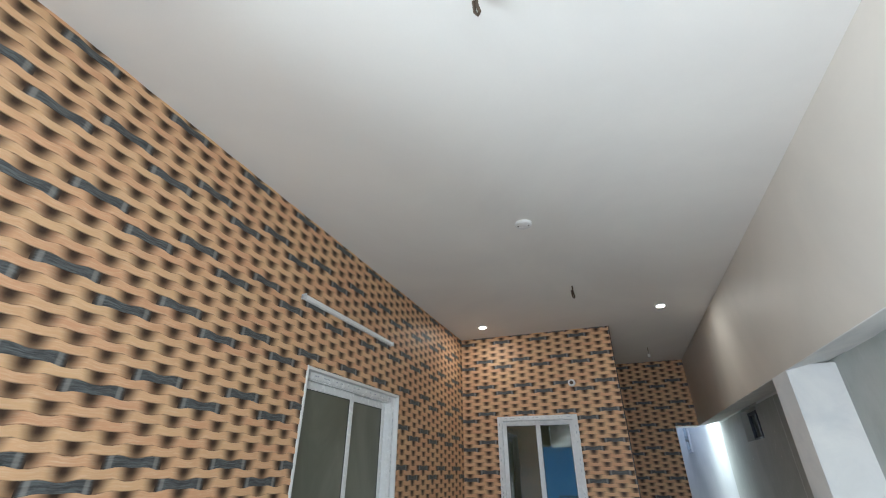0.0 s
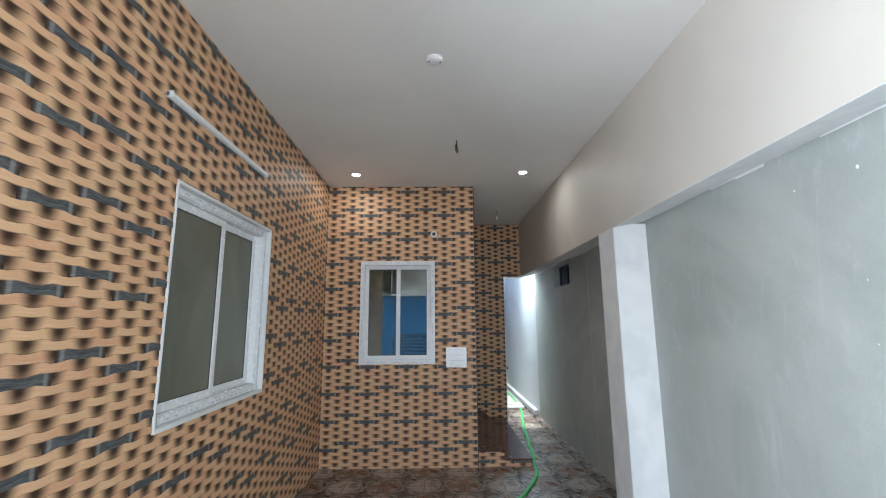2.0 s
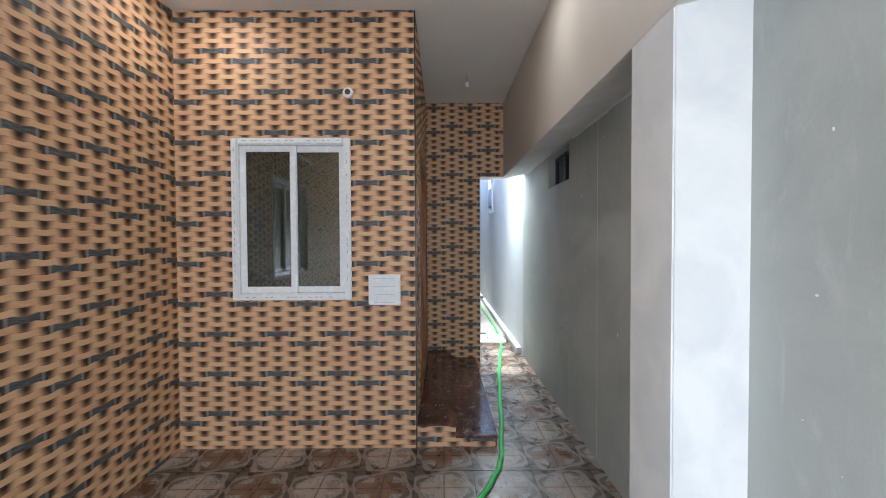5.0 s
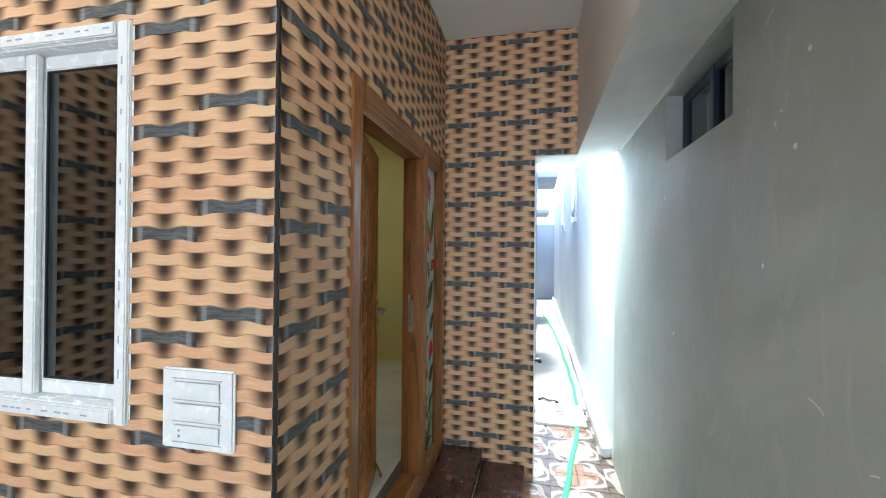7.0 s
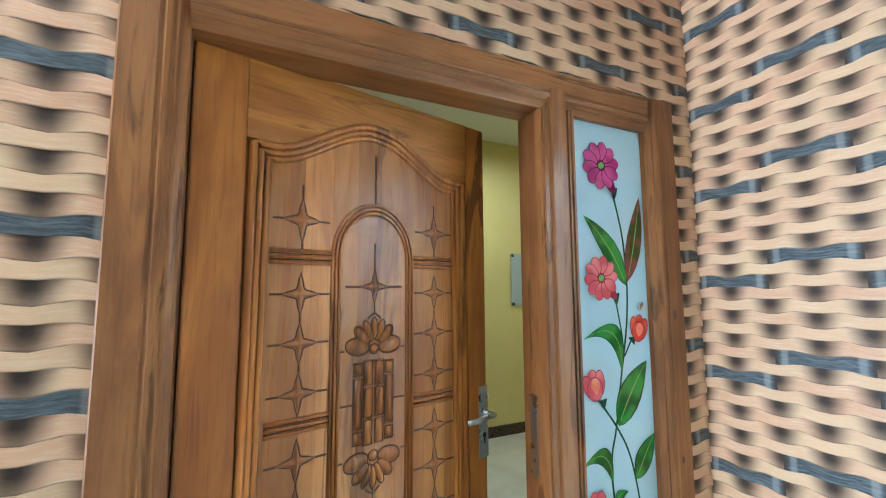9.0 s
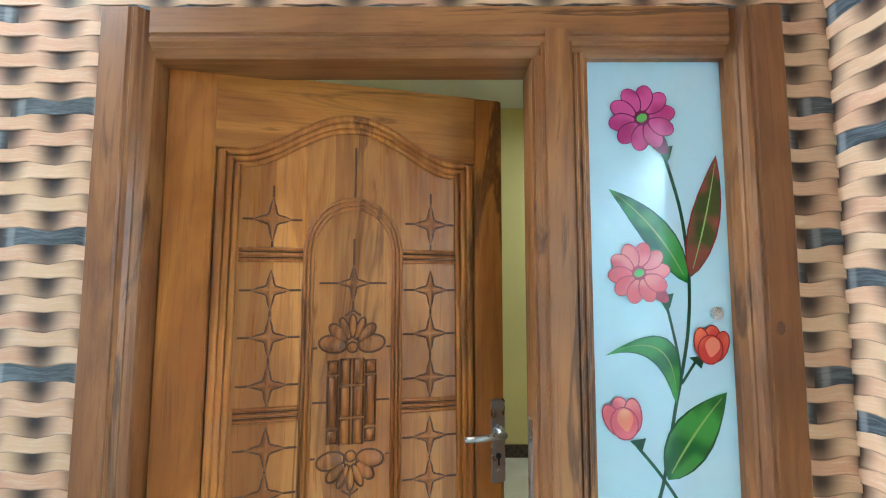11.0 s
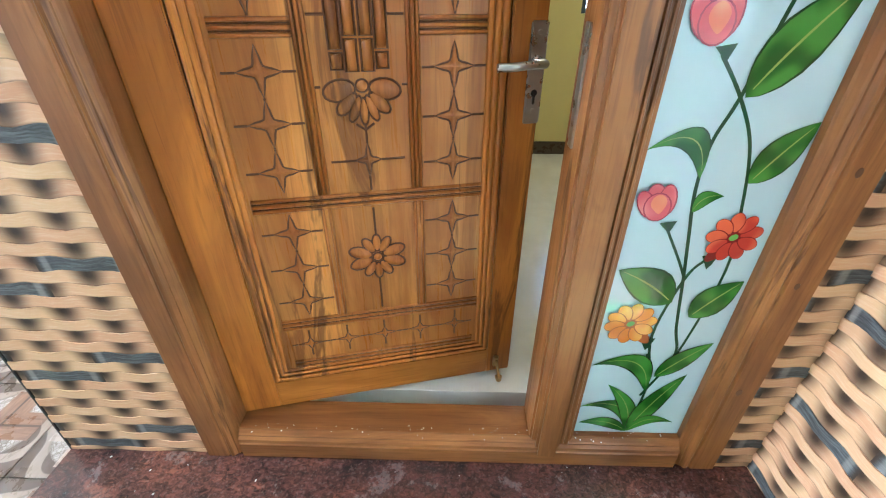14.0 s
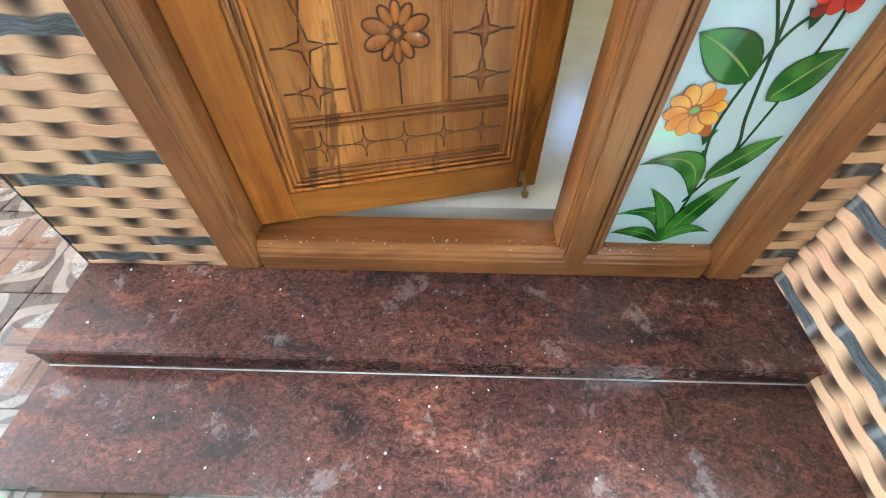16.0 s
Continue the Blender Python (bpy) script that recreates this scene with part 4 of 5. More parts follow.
# lock plate and lever
bm = bmesh.new()
box(bm, (0.850, -0.006, 0.835), (0.890, 0.0, 1.052), 0.003)
lathe(bm, [(0.006, 0.0), (0.005, 0.002)], pose(0.870, -0.006, 0.865, 90), 10)
lathe(bm, [(0.006, 0.0), (0.005, 0.002)], pose(0.870, -0.006, 1.030, 90), 10)
h1 = finish("lock_plate", bm, STEEL, leaf)
bm = bmesh.new()
lathe(bm, [(0.012, 0.0), (0.012, 0.008), (0.009, 0.010), (0.009, 0.045)], pose(0.870, -0.006, 0.972, 90), 14)
tube(bm, [(0.872, -0.048, 0.972), (0.850, -0.050, 0.972), (0.800, -0.050, 0.968), (0.765, -0.044, 0.966)], 0.009, 10, 0.8, False, (0, 1, 0))
finish("lever", bm, STEEL, leaf, True)
bm = bmesh.new()
lathe(bm, [(0.008, 0.0), (0.007, 0.002)], pose(0.870, -0.0062, 0.905, 90), 12)
box(bm, (0.867, -0.0085, 0.880), (0.873, -0.006, 0.903), 0.001)
finish("keyhole", bm, BLACK, leaf)
bm = bmesh.new()
box(bm, (0.828, -0.012, 0.030), (0.846, 0.0, 0.075), 0.003)
tube(bm, [(0.837, -0.014, 0.060), (0.842, -0.035, 0.005)], 0.005, 8)
lathe(bm, [(0.009, 0), (0.012, 0.016)], pose(0.842, -0.036, -0.010, -12), 10)
finish("door_stopper", bm, BRASS, leaf)
tagged(leaf, "carved teak entrance door standing ajar", "door")

chips = bmesh.new()
for i in range(60):
    r = rng.choice((0.001, 0.0015, 0.0022)) if i else 0.002
    lathe(chips, [(r, 0.0), (r * 0.7, 0.001)], pose(rng.uniform(-0.03, 0.012), rng.uniform(-0.62, 0.6), 0.1078), 6)
tagged(finish("paint_chips", chips, WHITE, frame_ob), kind="stuff")
# strike plate on the mullion
plate = block("strike_plate", (1.245, 7.093, 1.14), (1.275, 7.098, 1.36), STEEL, 0.001)
plate.parent = frame_ob
plate.location = (-FX, -FY, -FZ)

# ---- granite steps ----
st = empty("entrance_steps", pose(XD, YF, 0))
bm = bmesh.new()
box(bm, (0.0, 0.012, 0.0), (0.585, YB - YF, 0.066))
box(bm, (0.0, 0.012, 0.066), (0.288, YB - YF, 0.157))
finish("core", bm, GROUT, st)
block("lower_tread", (0.290, 0.0, 0.066), (0.602, YB - YF, 0.086), GRANITE, 0.004, st)
block("upper_tread", (0.0, 0.0, 0.157), (0.303, YB - YF, 0.177), GRANITE, 0.004, st)
block("riser", (0.2885, 0.004, 0.0865), (0.297, YB - YF, 0.1565), GRANITE, 0, st)
block("riser", (0.5855, 0.004, 0.0), (0.594, YB - YF, 0.0655), GRANITE, 0, st)
block("grout_line", (0.297, 0.004, 0.0862), (0.3005, YB - YF, 0.0880), CONCRETE, 0, st)
chips = bmesh.new()
rng = random.Random(3)
for i in range(80):
    x, y = rng.uniform(0.0, 0.58), rng.uniform(0.05, 2.0)
    z = 0.1768 if x < 0.295 else 0.0858
    if 0.29 < x < 0.31:
        continue
    r = rng.choice((0.0012, 0.0015, 0.002, 0.004))
    lathe(chips, [(r, 0.0), (r * 0.7, 0.0012)], pose(x, y, z, 0, 0, rng.uniform(0, 180)) @ Matrix.Diagonal((1, rng.uniform(0.4, 1), 1, 1)), 6)
tagged(finish("paint_chips", chips, WHITE, st), kind="stuff")
tagged(st, "polished dark red granite steps with dusty treads", "steps")

# black corner bead
structure(block("corner_bead", (XD - 0.0045, YF - 0.003, 0), (XD + 0.003, YF + 0.0055, ZC - 0.002), BLACK, 0.001), "thin black corner bead between tiled walls", "trim")

# ---- windows ----


def window(name, m, w, h, split, label, deep, glazing):
    """A two-sash sliding window; x along the wall, z up, -y towards the porch."""
    ob = empty(name, m)
    f = 0.052
    bm = bmesh.new()
    for lo, hi in [((0, -0.006, 0), (f, 0.09, h)), ((w - f, -0.006, 0), (w, 0.09, h)), ((f, -0.006, 0), (w - f, 0.09, f)), ((f, -0.006, h - f), (w - f, 0.09, h))]:
        lo, hi = (lo[0], lo[1] + deep, lo[2]), (hi[0], hi[1] + deep, hi[2])
        box(bm, lo, hi, 0.005)
        box(bm, (lo[0] + 0.006, lo[1] - 0.010, lo[2] + 0.006), (hi[0] - 0.006, lo[1] + 0.002, hi[2] - 0.006), 0.004)
    finish("frame", bm, PVC, ob)
    s = 0.046
    for xa, xb, d in ((f, split + s / 2 + 0.012, 0.022), (split - s / 2 + 0.012, w - f, 0.046)):
        bm = bmesh.new()
        for lo, hi in [((xa, d, f), (xa + s, d + 0.022, h - f)), ((xb - s, d, f), (xb, d + 0.022, h - f)),
                       ((xa + s, d, f), (xb - s, d + 0.022, f + s)), ((xa + s, d, h - f - s), (xb - s, d + 0.022, h - f))]:
            box(bm, (lo[0], lo[1] + deep, lo[2]), (hi[0], hi[1] + deep, hi[2]), 0.004)
        finish("sash", bm, PVC, ob)
        bm = bmesh.new()
        g0, g1, t = (xa + s, f + s), (xb - s, h - f - s), 0.004
        for lo, hi in [((g0[0], d + 0.006, g0[1]), (g0[0] + t, d + 0.014, g1[1])), ((g1[0] - t, d + 0.006, g0[1]), (g1[0], d + 0.014, g1[1])),
                       ((g0[0], d + 0.006, g0[1]), (g1[0], d + 0.014, g0[1] + t)), ((g0[0], d + 0.006, g1[1] - t), (g1[0], d + 0.014, g1[1]))]:
            box(bm, (lo[0], lo[1] + deep, lo[2]), (hi[0], hi[1] + deep, hi[2]))
        finish("gasket", bm, GASKET, ob)
        block("pane", (xa + s - 0.004, d + 0.010 + deep, f + s - 0.004), (xb - s + 0.004, d + 0.014 + deep, h - f - s + 0.004), glazing, 0, ob)
    # smudged print on the protective film
    rng = random.Random(5)
    bm = bmesh.new()
    yy = deep - 0.0168
    for i in range(22):
        t = (i + rng.random() * 0.6) / 22
        for x, z, up in ((t * (w - 0.1) + 0.03, h - 0.027, 0), (t * (w - 0.1) + 0.03, 0.022, 0), (0.024, t * (h - 0.1) + 0.04, 1), (w - 0.03, t * (h - 0.1) + 0.04, 1)):
            if rng.random() < 0.55:
                ln = rng.uniform(0.012, 0.028)
                box(bm, (x, yy, z), (x + (0.005 if up else ln), yy + 0.0012, z + (ln if up else 0.005)))
    finish("film_print", bm, PRINT, ob)
    tagged(ob, label, "window", kind="structure")
    return ob


window("window_1", pose(WF[0], YF, WF[2]), WF[1] - WF[0], WF[3] - WF[2], 0.432, "white two-sash sliding window with dark tinted panes", 0.0, GLASS)
window("window_2", pose(XL, WL[0], WL[2], 0, 0, 90), WL[1] - WL[0], WL[3] - WL[2], 0.60, "white two-sash sliding window with dusty panes in tiled wall", 0.040, DUSTY)
# plaster edging round the recessed window
bm = bmesh.new()
ya, yb, za, zb = WL
for lo, hi in [((ya - 0.012, za - 0.016), (ya + 0.004, zb + 0.016)), ((yb - 0.004, za - 0.016), (yb + 0.012, zb + 0.016)), ((ya, za - 0.018), (yb, za + 0.004)), ((ya, zb - 0.004), (yb, zb + 0.014))]:
    box(bm, (XL - 0.06, lo[0], lo[1]), (XL + 0.009, hi[0], hi[1]), 0.003)
structure(finish("window_trim", bm, SOFFIT), "rough white plaster edging round the window", "trim")

# ---- fixtures ----
sw = empty("switch_plate", pose(1.086, YF, 1.180))
block("plate", (-0.117, -0.016, -0.112), (0.117, 0.0, 0.112), PVC, 0.006, sw)
for z in (0.055, -0.005, -0.065):
    block("module", (-0.075, -0.019, z - 0.022), (0.075, -0.0155, z + 0.022), PVC, 0.002, sw)
bm = bmesh.new()
for z in (0.084, 0.025, -0.035, -0.093):
    box(bm, (-0.080, -0.0168, z - 0.001), (0.080, -0.0158, z + 0.001))
lathe(bm, [(0.004, 0), (0.004, 0.001)], pose(-0.055, -0.019, -0.060, 90), 8)
lathe(bm, [(0.004, 0), (0.004, 0.001)], pose(-0.055, -0.019, -0.075, 90), 8)
finish("marks", bm, PRINT, sw)
tagged(sw, "white modular switch plate on the tiled wall", "switch plate")

cam_ob = empty("wall_camera_base", pose(0.834, YF, 2.614))
bm = bmesh.new()
lathe(bm, [(0.040, 0.0), (0.040, 0.02), (0.034, 0.035), (0.022, 0.038)], pose(0, 0, 0, 90), 24)
finish("ring", bm, PVC, cam_ob, True)
bm = bmesh.new()
lathe(bm, [(0.021, 0.037), (0.020, 0.0395)], pose(0, 0, 0, 90), 20)
finish("socket", bm, IRON, cam_ob)
tagged(cam_ob, "round white lamp holder with dark socket on wall", "lamp holder")

tl = empty("tube_light", pose(XL, 3.198, 2.685))
block("batten", (0.0, -0.584, -0.014), (0.024, 0.584, 0.016), PVC, 0.005, tl)
block("diffuser", (0.0235, -0.570, -0.012), (0.036, 0.570, 0.013), plain("opal_diffuser", (0.85, 0.86, 0.87), 0.35), 0.005, tl)
for s in (-0.584, 0.576):
    block("end_cap", (0.0, s, -0.016), (0.038, s + 0.008, 0.018), PVC, 0.002, tl)
tagged(tl, "slim white unlit tube light on the tiled wall", "tube light")

for x, y in ((-0.032, 5.231), (1.825, 5.164)):
    d = empty("downlight", pose(x, y, ZC))
    bm = bmesh.new()
    lathe(bm, [(0.052, 0.0), (0.052, -0.004), (0.046, -0.008), (0.040, -0.006)], Matrix(), 24)
    finish("rim", bm, PVC, d)
    bm = bmesh.new()
    lathe(bm, [(0.040, -0.0062), (0.038, -0.0085)], Matrix(), 24)
    finish("disc", bm, LED, d)
    tagged(d, "small round lit white recessed downlight", "downlight", "downlights in the porch ceiling")
    lp = new("downlight_lamp", bpy.data.lights.new("downlight_lamp", 'AREA'))
    lp.data.shape, lp.data.size, lp.data.energy, lp.data.color = 'DISK', 0.08, 0.35, (1.0, 0.96, 0.9)
    lp.location = (x, y, ZC - 0.012)

rose = empty("ceiling_rose", pose(0.862, 3.124, ZC))
bm = bmesh.new()
lathe(bm, [(0.055, 0.0), (0.055, -0.012), (0.048, -0.020), (0.020, -0.023)], Matrix(), 24)
finish("cover", bm, PVC, rose, False)
for dx in (-0.034, 0.034):
    bm = bmesh.new()
    lathe(bm, [(0.006, -0.0150), (0.005, -0.0245)], Matrix.Translation((dx, 0.008 * (dx > 0) - 0.01, 0)), 10)
    finish("screw", bm, BLACK, rose)
tagged(rose, "round white ceiling rose with two dark screws", "ceiling rose")

for x, y in ((1.054, 4.339), (1.013, 1.545)):
    h = empty("fan_hook", pose(x, y, ZC))
    bm = bmesh.new()
    tube(bm, [(0, 0, 0.005), (0.002, 0, -0.06), (0.010, 0, -0.105), (0.004, 0, -0.12), (-0.006, 0, -0.10), (-0.010, 0, -0.04)], 0.006, 8, 1, False, (0, 1, 0))
    finish("rod", bm, IRON, h)
    tagged(h, "bent rusty iron fan hook in the ceiling", "hook", "fan hooks in the ceiling")

pb = empty("pendant_holder", pose(1.769, 6.853, ZC))
bm = bmesh.new()
tube(bm, [(0, 0, 0.004), (0.003, 0, -0.05), (0, 0, -0.09)], 0.003, 6, 1, False, (0, 1, 0))
finish("cord", bm, IRON, pb)
bm = bmesh.new()
lathe(bm, [(0.010, -0.085), (0.019, -0.092), (0.019, -0.125), (0.016, -0.135)], Matrix(), 16)
finish("holder", bm, PVC, pb)
tagged(pb, "bare white lamp holder hanging on a short cord", "lamp holder")

# green hose
hose = bmesh.new()
line = [(-0.27, 3.2), (-0.30, 3.56), (-0.36, 3.83), (-0.20, 3.74), (-0.10, 3.55), (-0.14, 3.2), (-0.1, 2.7), (0.02, 3.2), (0.06, 3.50), (0.143, 3.832), (0.255, 4.252), (0.477, 4.362),
        (0.80, 4.385), (1.106, 4.42), (1.487, 4.65), (1.824, 5.233), (1.95, 5.704), (2.163, 7.382), (2.40, 9.0), (2.43, 10.7), (2.34, 13.6), (2.12, 16.4)]
pts = []
for i in range(len(line) - 1):
    p0, p1, p2, p3 = (Vector(line[min(max(j, 0), len(line) - 1)]) for j in (i - 1, i, i + 1, i + 2))
    for s in range(8):
        t = s / 8
        q = 0.5 * ((2 * p1) + (p2 - p0) * t + (2 * p0 - 5 * p1 + 4 * p2 - p3) * t * t + (3 * p1 - p0 - 3 * p2 + p3) * t ** 3)
        pts.append((q.x + 0.006 * math.sin(len(pts) * 1.7), q.y, 0.011))
tube(hose, pts, 0.019, 8, 0.45)
tagged(finish("garden_hose", hose, HOSE, None, True), "flat bright green hose lying across the floor", "hose")

# ---- side passage ----
structure(block("passage_kerb", (XF - 0.07, 8.2, 0), (XF + 0.002, 20, 0.09), FAR, 0.01), "low white kerb along the passage wall", "kerb")
for y, z, w in ((11.2, 2.75, 0.42), (15.0, 2.55, 0.40)):
    ob = block("sunshade", (XJ - 0.11, y, z), (XJ + w - 0.1, y + 1.3, z + 0.09), FAR, 0.006)
    tagged(ob, "white concrete sunshade slab over a side window", "sunshade", "sunshades on the house wall")
for y, r, mat, lab in ((9.9, 0.035, PVC, "white plastic drain pipe on the house wall"), (11.0, 0.055, PIPE, "grey-blue plastic downpipe on the house wall")):
    ob = empty("drain_pipe", pose(XJ - 0.1 + r + 0.01, y, 0))
    bm = bmesh.new()
    tube(bm, [(0, 0, 0), (0, 0, 3.3)], r, 14, 1, False, (0, 1, 0))
    for z in (0.5, 1.5, 2.5):
        tube(bm, [(0, 0, z), (0, 0, z + 0.09)], r + 0.008, 14, 1, False, (0, 1, 0))
    finish("pipe", bm, mat, ob, False)
    tagged(ob, lab, "pipe")
ob = empty("waste_pipe", pose(XJ - 0.04, 8.4, 0.1))
bm = bmesh.new()
tube(bm, [(0, 0, 0.0), (0, 1.4, 0.75)], 0.028, 12)
finish("pipe", bm, PVC, ob)
tagged(ob, "white plastic waste pipe sloping along the wall", "pipe")
ob = empty("tap", pose(XJ + 0.004, YB + 0.12, 0.82))
bm = bmesh.new()
tube(bm, [(0, 0, 0), (0.05, 0, 0)], 0.012, 10)
lathe(bm, [(0.014, 0), (0.016, 0.02)], pose(0.04, 0, -0.02), 10)
finish("body", bm, BLACK, ob)
tagged(ob, "small black pipe stub on the passage jamb", "pipe")
for y in (11.6, 14.4):
    ob = empty("passage_window", pose(XF, y, 2.5))
    block("frame", (-0.03, -0.3, -0.4), (0.02, 0.3, 0.4), PVC, 0.005, ob)
    block("pane", (-0.034, -0.24, -0.34), (-0.031, 0.24, 0.34), GLASS, 0, ob)
    tagged(ob, "white framed window high in the passage wall", "window")

mh = empty("manhole_cover", pose(2.24, 9.0, 0.0))
block("slab", (-0.24, -0.26, 0.0), (0.22, 0.26, 0.03), FAR, 0.006, mh)
bm = bmesh.new()
tube(bm, [(0.045 * math.cos(math.tau * i / 16), 0.045 * math.sin(math.tau * i / 16), 0.031) for i in range(16)], 0.006, 6, 1, True)
finish("ring", bm, IRON, mh)
tagged(mh, "pale concrete manhole cover with iron ring in passage", "manhole cover")
rag = bmesh.new()
tube(rag, [(2.03, 9.42, 0.008), (2.08, 9.45, 0.02), (2.13, 9.41, 0.012), (2.20, 9.40, 0.018), (2.23, 9.37, 0.004)], 0.016, 8, 0.6)
tagged(finish("dark_rag", rag, BLACK, None, True), "crumpled dark rag lying on the passage floor", "rag")

# ---- street end ----
gate = empty("gate", pose(0.9, Y0 - 0.5, -0.13))
bm = bmesh.new()
for x in (-1.32, -0.02, 0.02, 1.32):
    box(bm, (x - 0.02, -0.02, 0.0), (x + 0.02, 0.02, 1.35), 0.003)
for z in (0.08, 1.33):
    box(bm, (-1.32, -0.018, z - 0.02), (1.32, 0.018, z + 0.02), 0.003)
finish("frame", bm, GATE, gate)
for i in range(12):
    block("slat", (-1.30, -0.01, 0.14 + i * 0.1), (-0.04, 0.01, 0.19 + i * 0.1), GATE, 0.002, gate)
for i in range(13):
    block("bar", (0.07 + i * 0.096, -0.012, 0.1), (0.11 + i * 0.096, 0.012, 1.31), GATE, 0.002, gate)
tagged(gate, "dark blue-grey steel gate with slats and bars", "gate")
shed = empty("shed", pose(0.5, -9.0, -0.13))
bm = bmesh.new()
for i in range(70):
    x = -5 + i * 0.145
    box(bm, (x, -0.03, 0), (x + 0.075, 0.0, 2.9))
    box(bm, (x + 0.075, -0.05, 0), (x + 0.145, -0.025, 2.9))
finish("wall", bm, SHEET, shed)
block("roof", (-5.2, -4, 2.9), (5.4, 0.35, 3.05), PVC, 0.01, shed)
tagged(shed, "blue corrugated metal shed across the street", "shed")

# ---- pieces: floor tiles and wall strips ----
P = 0.39
bm = bmesh.new()
box(bm, (-P / 2 + 0.0015, -P / 2 + 0.0015, -0.008), (P / 2 - 0.0015, P / 2 - 0.0015, 0.0), 0.0012)
meshes = []
for mat in (TILE_CREAM, TILE_BROWN):
    me = bpy.data.meshes.new("floor_tile")
    bm.to_mesh(me)
    me.materials.append(mat)
    meshes.append(me)
bm.free()
floor_ob = bpy.data.objects["floor"]
for i in range(-4, 5):
    for j in range(-12, 14):
        x, y = 1.126 + i * P, 3.995 + j * P
        if x - P / 2 > XF or x + P / 2 < XL - 0.1 or y - P / 2 > 9.2 or y < Y0 - 0.3:
            continue
        if (x + P / 2 < XD - 0.05 and y - P / 2 > YF) or (x - P / 2 < XJ and y - P / 2 > YF + 0.05 and x + P / 2 < XJ):
            continue
        t = new("floor_tile", meshes[(i + j) % 2])
        t.parent = floor_ob
        t.location = (x, y, 0)

PER, ROW, TW = 0.221, 0.0369, 0.442          # strip length, row height, pattern width
COLS = 7


def edge(q):
    """Drop of a strip's upper edge at q, counted from its crest."""
    return 0.0062 * (0.5 + 0.5 * math.cos(math.tau * q / (PER / 2))) + 0.0036 * math.cos(math.tau * q / PER)


def strip_mesh(bm, uvl, tl_, tint, crest, zc, ua, ub, za, zb, put):
    """One woven strip between two dips, cut to the given limits; put() maps (along, out, up) to space."""
    us = [ua + (ub - ua) * i / COLS for i in range(COLS + 1)]
    rows = []
    for u in us:
        q = u - crest
        top = min(max(zc + ROW / 2 - edge(q), za), zb)
        bot = min(max(zc - ROW / 2 - edge(q + PER / 2), za), zb)
        h = 0.0005 + 0.0040 * math.cos(math.pi * q / PER) ** 2
        t = q / PER + 0.5
        fr = [((u, -0.004, top), 1.0), ((u, h, top), 1.0), ((u, h, top), 1.0), ((u, h + 0.0004, bot), 0.0), ((u, h + 0.0004, bot), 0.0), ((u, -0.004, bot), 0.0)]
        rows.append([(bm.verts.new(put(p)), t, v) for p, v in fr])
    for a, b in zip(rows, rows[1:]):
        for k in (0, 2, 4):
            quad = (a[k], a[k + 1], b[k + 1], b[k])
            f = bm.faces.new([x[0] for x in quad])
            f.smooth = k == 2
            for loop, x in zip(f.loops, quad):
                loop[uvl].uv = (x[1], x[2])
                loop[tl_] = tint


def strips(wall, u0, z0, ulo, uhi, zlo, zhi, holes, put, spot, near, rng, floor_z=0.0):
    """Covers a wall: whole strips in the near stretch are parts, all others one part."""
    rest = bmesh.new()
    uvl, tl_ = rest.loops.layers.uv.new("strip"), rest.loops.layers.float_color.new("tint")
    made = 0
    for r in range(math.floor((zlo - z0) / ROW) - 1, math.ceil((zhi - z0) / ROW) + 2):
        zc = z0 + r * ROW
        shift = 0 if r % 2 == 0 else PER / 2
        for k in range(math.floor((ulo - u0) / PER) - 1, math.ceil((uhi - u0) / PER) + 2):
            crest = u0 + shift + k * PER
            slate = (r % 8 == 0 and k % 2 == 0) or (r % 8 == 6 and k % 2 == 1)
            ua, ub = max(crest - PER / 2, ulo), min(crest + PER / 2, uhi)
            za, zb = zlo, zhi
            if ub - ua < 0.004 or zc + ROW / 2 < zlo or zc - ROW / 2 - 0.008 > zhi:
                continue
            spans = [(ua, ub, za, zb)]
            for ha, hb, hza, hzb in holes:
                nxt = []
                for sa, sb, ta, tb in spans:
                    lo, hi = zc - ROW / 2 - 0.008, zc + ROW / 2
                    if sb <= ha or sa >= hb or hi <= hza or lo >= hzb:
                        nxt.append((sa, sb, ta, tb))
                        continue
                    if sa < ha - 0.003:
                        nxt.append((sa, ha, ta, tb))
                    if sb > hb + 0.003:
                        nxt.append((hb, sb, ta, tb))
                    if lo < hza:
                        nxt.append((max(sa, ha), min(sb, hb), ta, hza))
                    if hi > hzb:
                        nxt.append((max(sa, ha), min(sb, hb), hzb, tb))
                spans = nxt
            tint = (rng.random(), 1.0 if slate else 0.0, rng.random(), 1.0)
            whole = len(spans) == 1 and spans[0] == (crest - PER / 2, crest + PER / 2, zlo, zhi) and zc + ROW / 2 < zhi and zc - ROW / 2 - 0.008 > zlo
            if whole and made < 300 and near(crest, zc):
                key = ("slate" if slate else "peach", rng.randrange(4 if slate else 12))
                ob = new("tile_strip", strip_pool(key))
                ob.parent = wall
                ob.matrix_basis = spot(crest, zc)
                made += 1
                continue
            for sa, sb, ta, tb in spans:
                strip_mesh(rest, uvl, tl_, tint, crest, zc, sa, sb, ta, tb, put)

    me = bpy.data.meshes.new("tile_strips")
    rest.to_mesh(me)
    rest.free()
    me.materials.append(WOVEN)
    ob = new("tile_strips", me)
    ob.parent = wall
    tagged(ob, kind="stuff")


POOL = {}


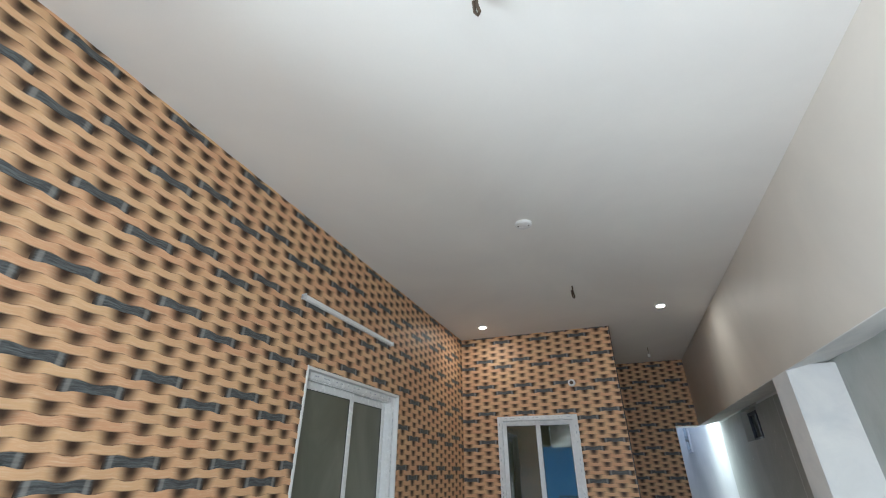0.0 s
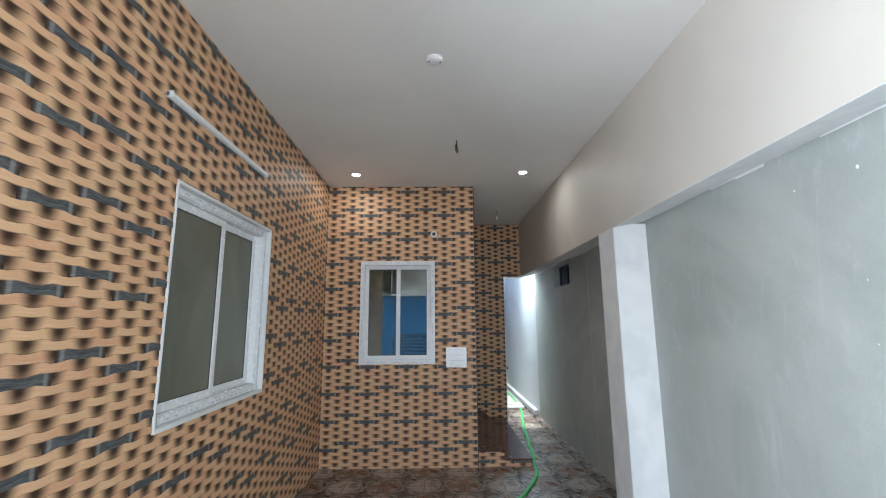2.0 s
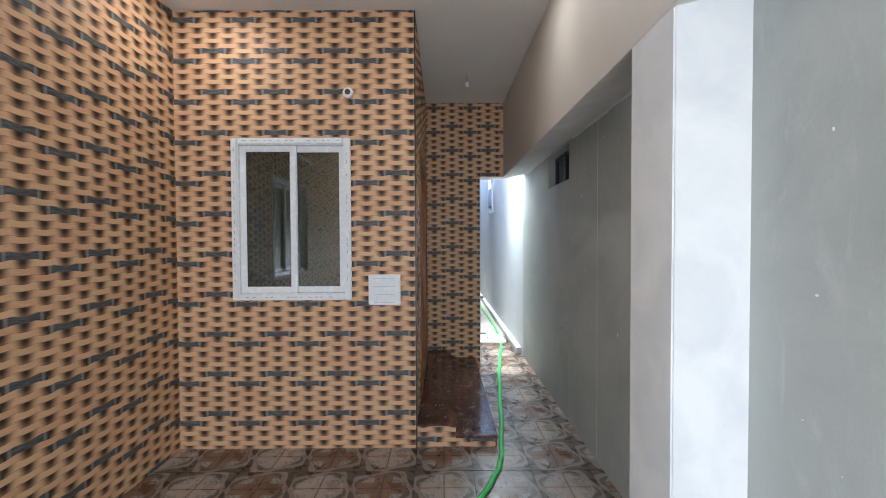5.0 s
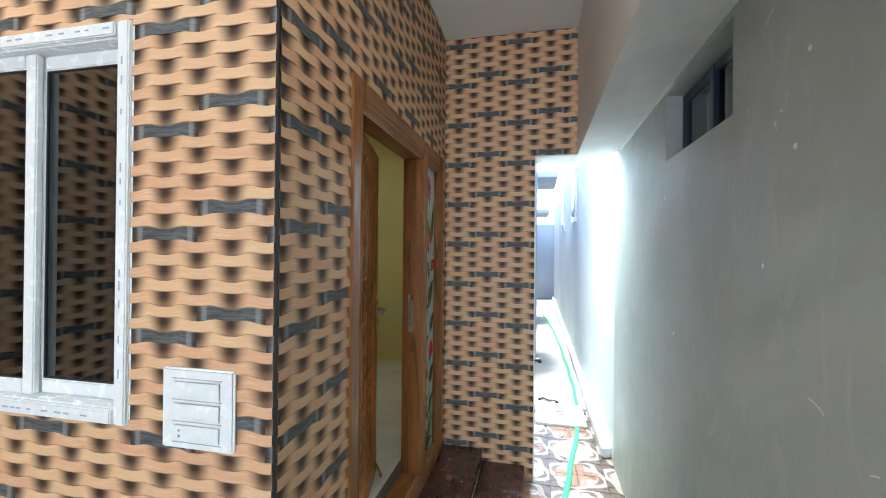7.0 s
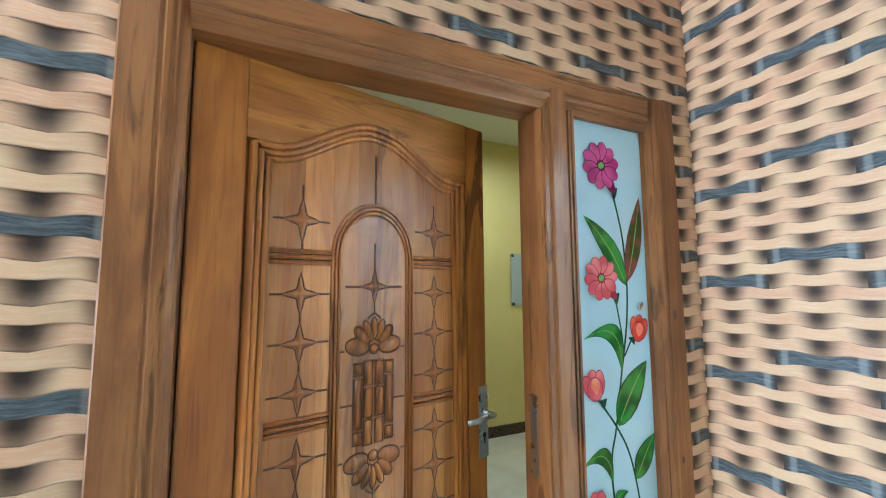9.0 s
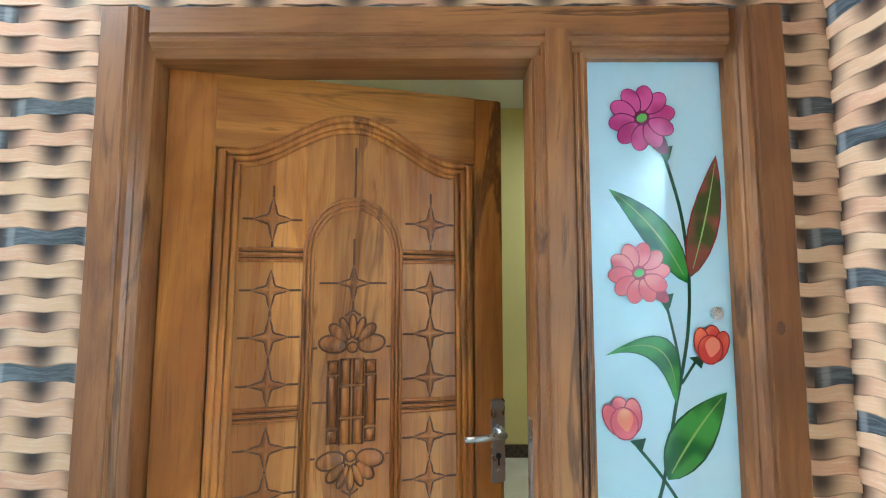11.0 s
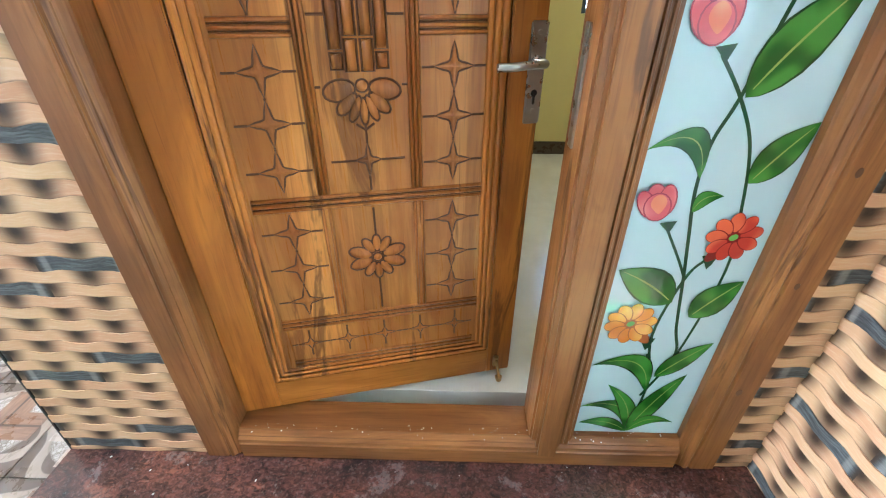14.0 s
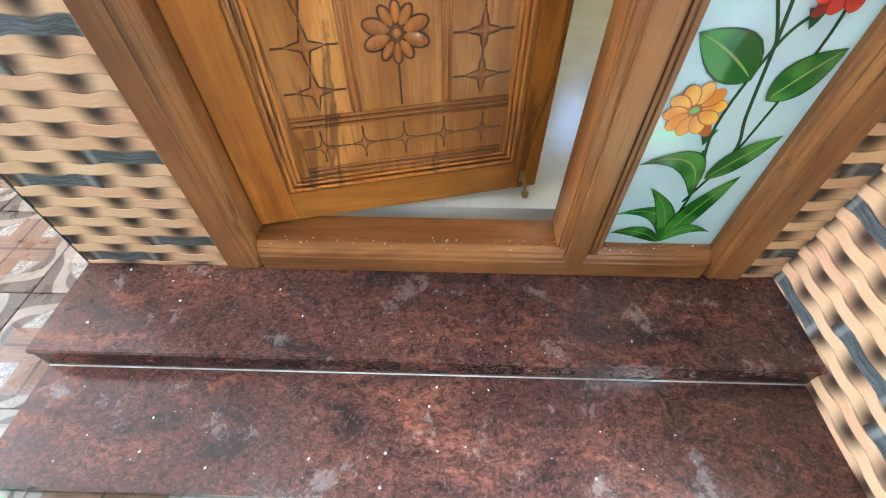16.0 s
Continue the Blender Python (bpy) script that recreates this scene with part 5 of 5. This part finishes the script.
def strip_pool(key):
    if key not in POOL:
        rng = random.Random(str(key))
        bm = bmesh.new()
        uvl, tl_ = bm.loops.layers.uv.new("strip"), bm.loops.layers.float_color.new("tint")
        strip_mesh(bm, uvl, tl_, (rng.random(), 1.0 if key[0] == "slate" else 0.0, rng.random(), 1.0), 0, 0, -PER / 2, PER / 2, -1, 1, lambda p: Vector((p[0], -p[1], p[2])))
        me = bpy.data.meshes.new("tile_strip")
        bm.to_mesh(me)
        bm.free()
        me.materials.append(WOVEN)
        POOL[key] = me
    return POOL[key]


rng = random.Random(11)
# left wall: faces +x, runs along y
strips(wall_left, 2.326, 1.778, YO, YF, 0, ZC, [(WL[0] - 0.008, WL[1] + 0.008, WL[2] - 0.014, WL[3] + 0.012)],
       lambda p: Vector((XL + p[1], p[0], p[2])), lambda u, z: pose(XL, u, z, 0, 0, 90), lambda u, z: 1.7 < u < 2.75 and 0.5 < z < 2.7, rng)
# window wall: faces -y, runs along x
strips(wall_front, -0.147, 0.858, XL, XD - 0.006, 0, ZC, [(WF[0] + 0.002, WF[1] - 0.002, WF[2] + 0.002, WF[3] - 0.002)],
       lambda p: Vector((p[0], YF - p[1], p[2])), lambda u, z: pose(u, YF, z), lambda u, z: u > 0.8 and z < 2.9, rng)
# door wall: faces +x, runs along y
strips(wall_door, 6.03, 1.766, YF + 0.007, YB, 0.177, ZC, [(DF[0] + 0.002, DF[1] - 0.002, 0, DF[3] - 0.002)],
       lambda p: Vector((XD + p[1], p[0], p[2])), lambda u, z: pose(XD, u, z, 0, 0, 90), lambda u, z: True, rng)
# back wall: faces -y
strips(wall_back, 1.642, 1.752, XD, XB, 0.0, ZC, [(XJ, XB + 0.1, -0.1, ZS)],
       lambda p: Vector((p[0], YB - p[1], p[2])), lambda u, z: pose(u, YB, z), lambda u, z: z < 2.9, rng)
# ends of the steps
strips(st, 0.05, 0.06, 0.0, 0.288, 0.0, 0.156, [], lambda p: Vector((p[0], 0.010 - p[1] * 0.7, p[2])), lambda u, z: pose(0, 0, 0), lambda u, z: False, rng)
strips(st, 0.05, 0.06, 0.290, 0.585, 0.0, 0.065, [], lambda p: Vector((p[0], 0.010 - p[1] * 0.7, p[2])), lambda u, z: pose(0, 0, 0), lambda u, z: False, rng)
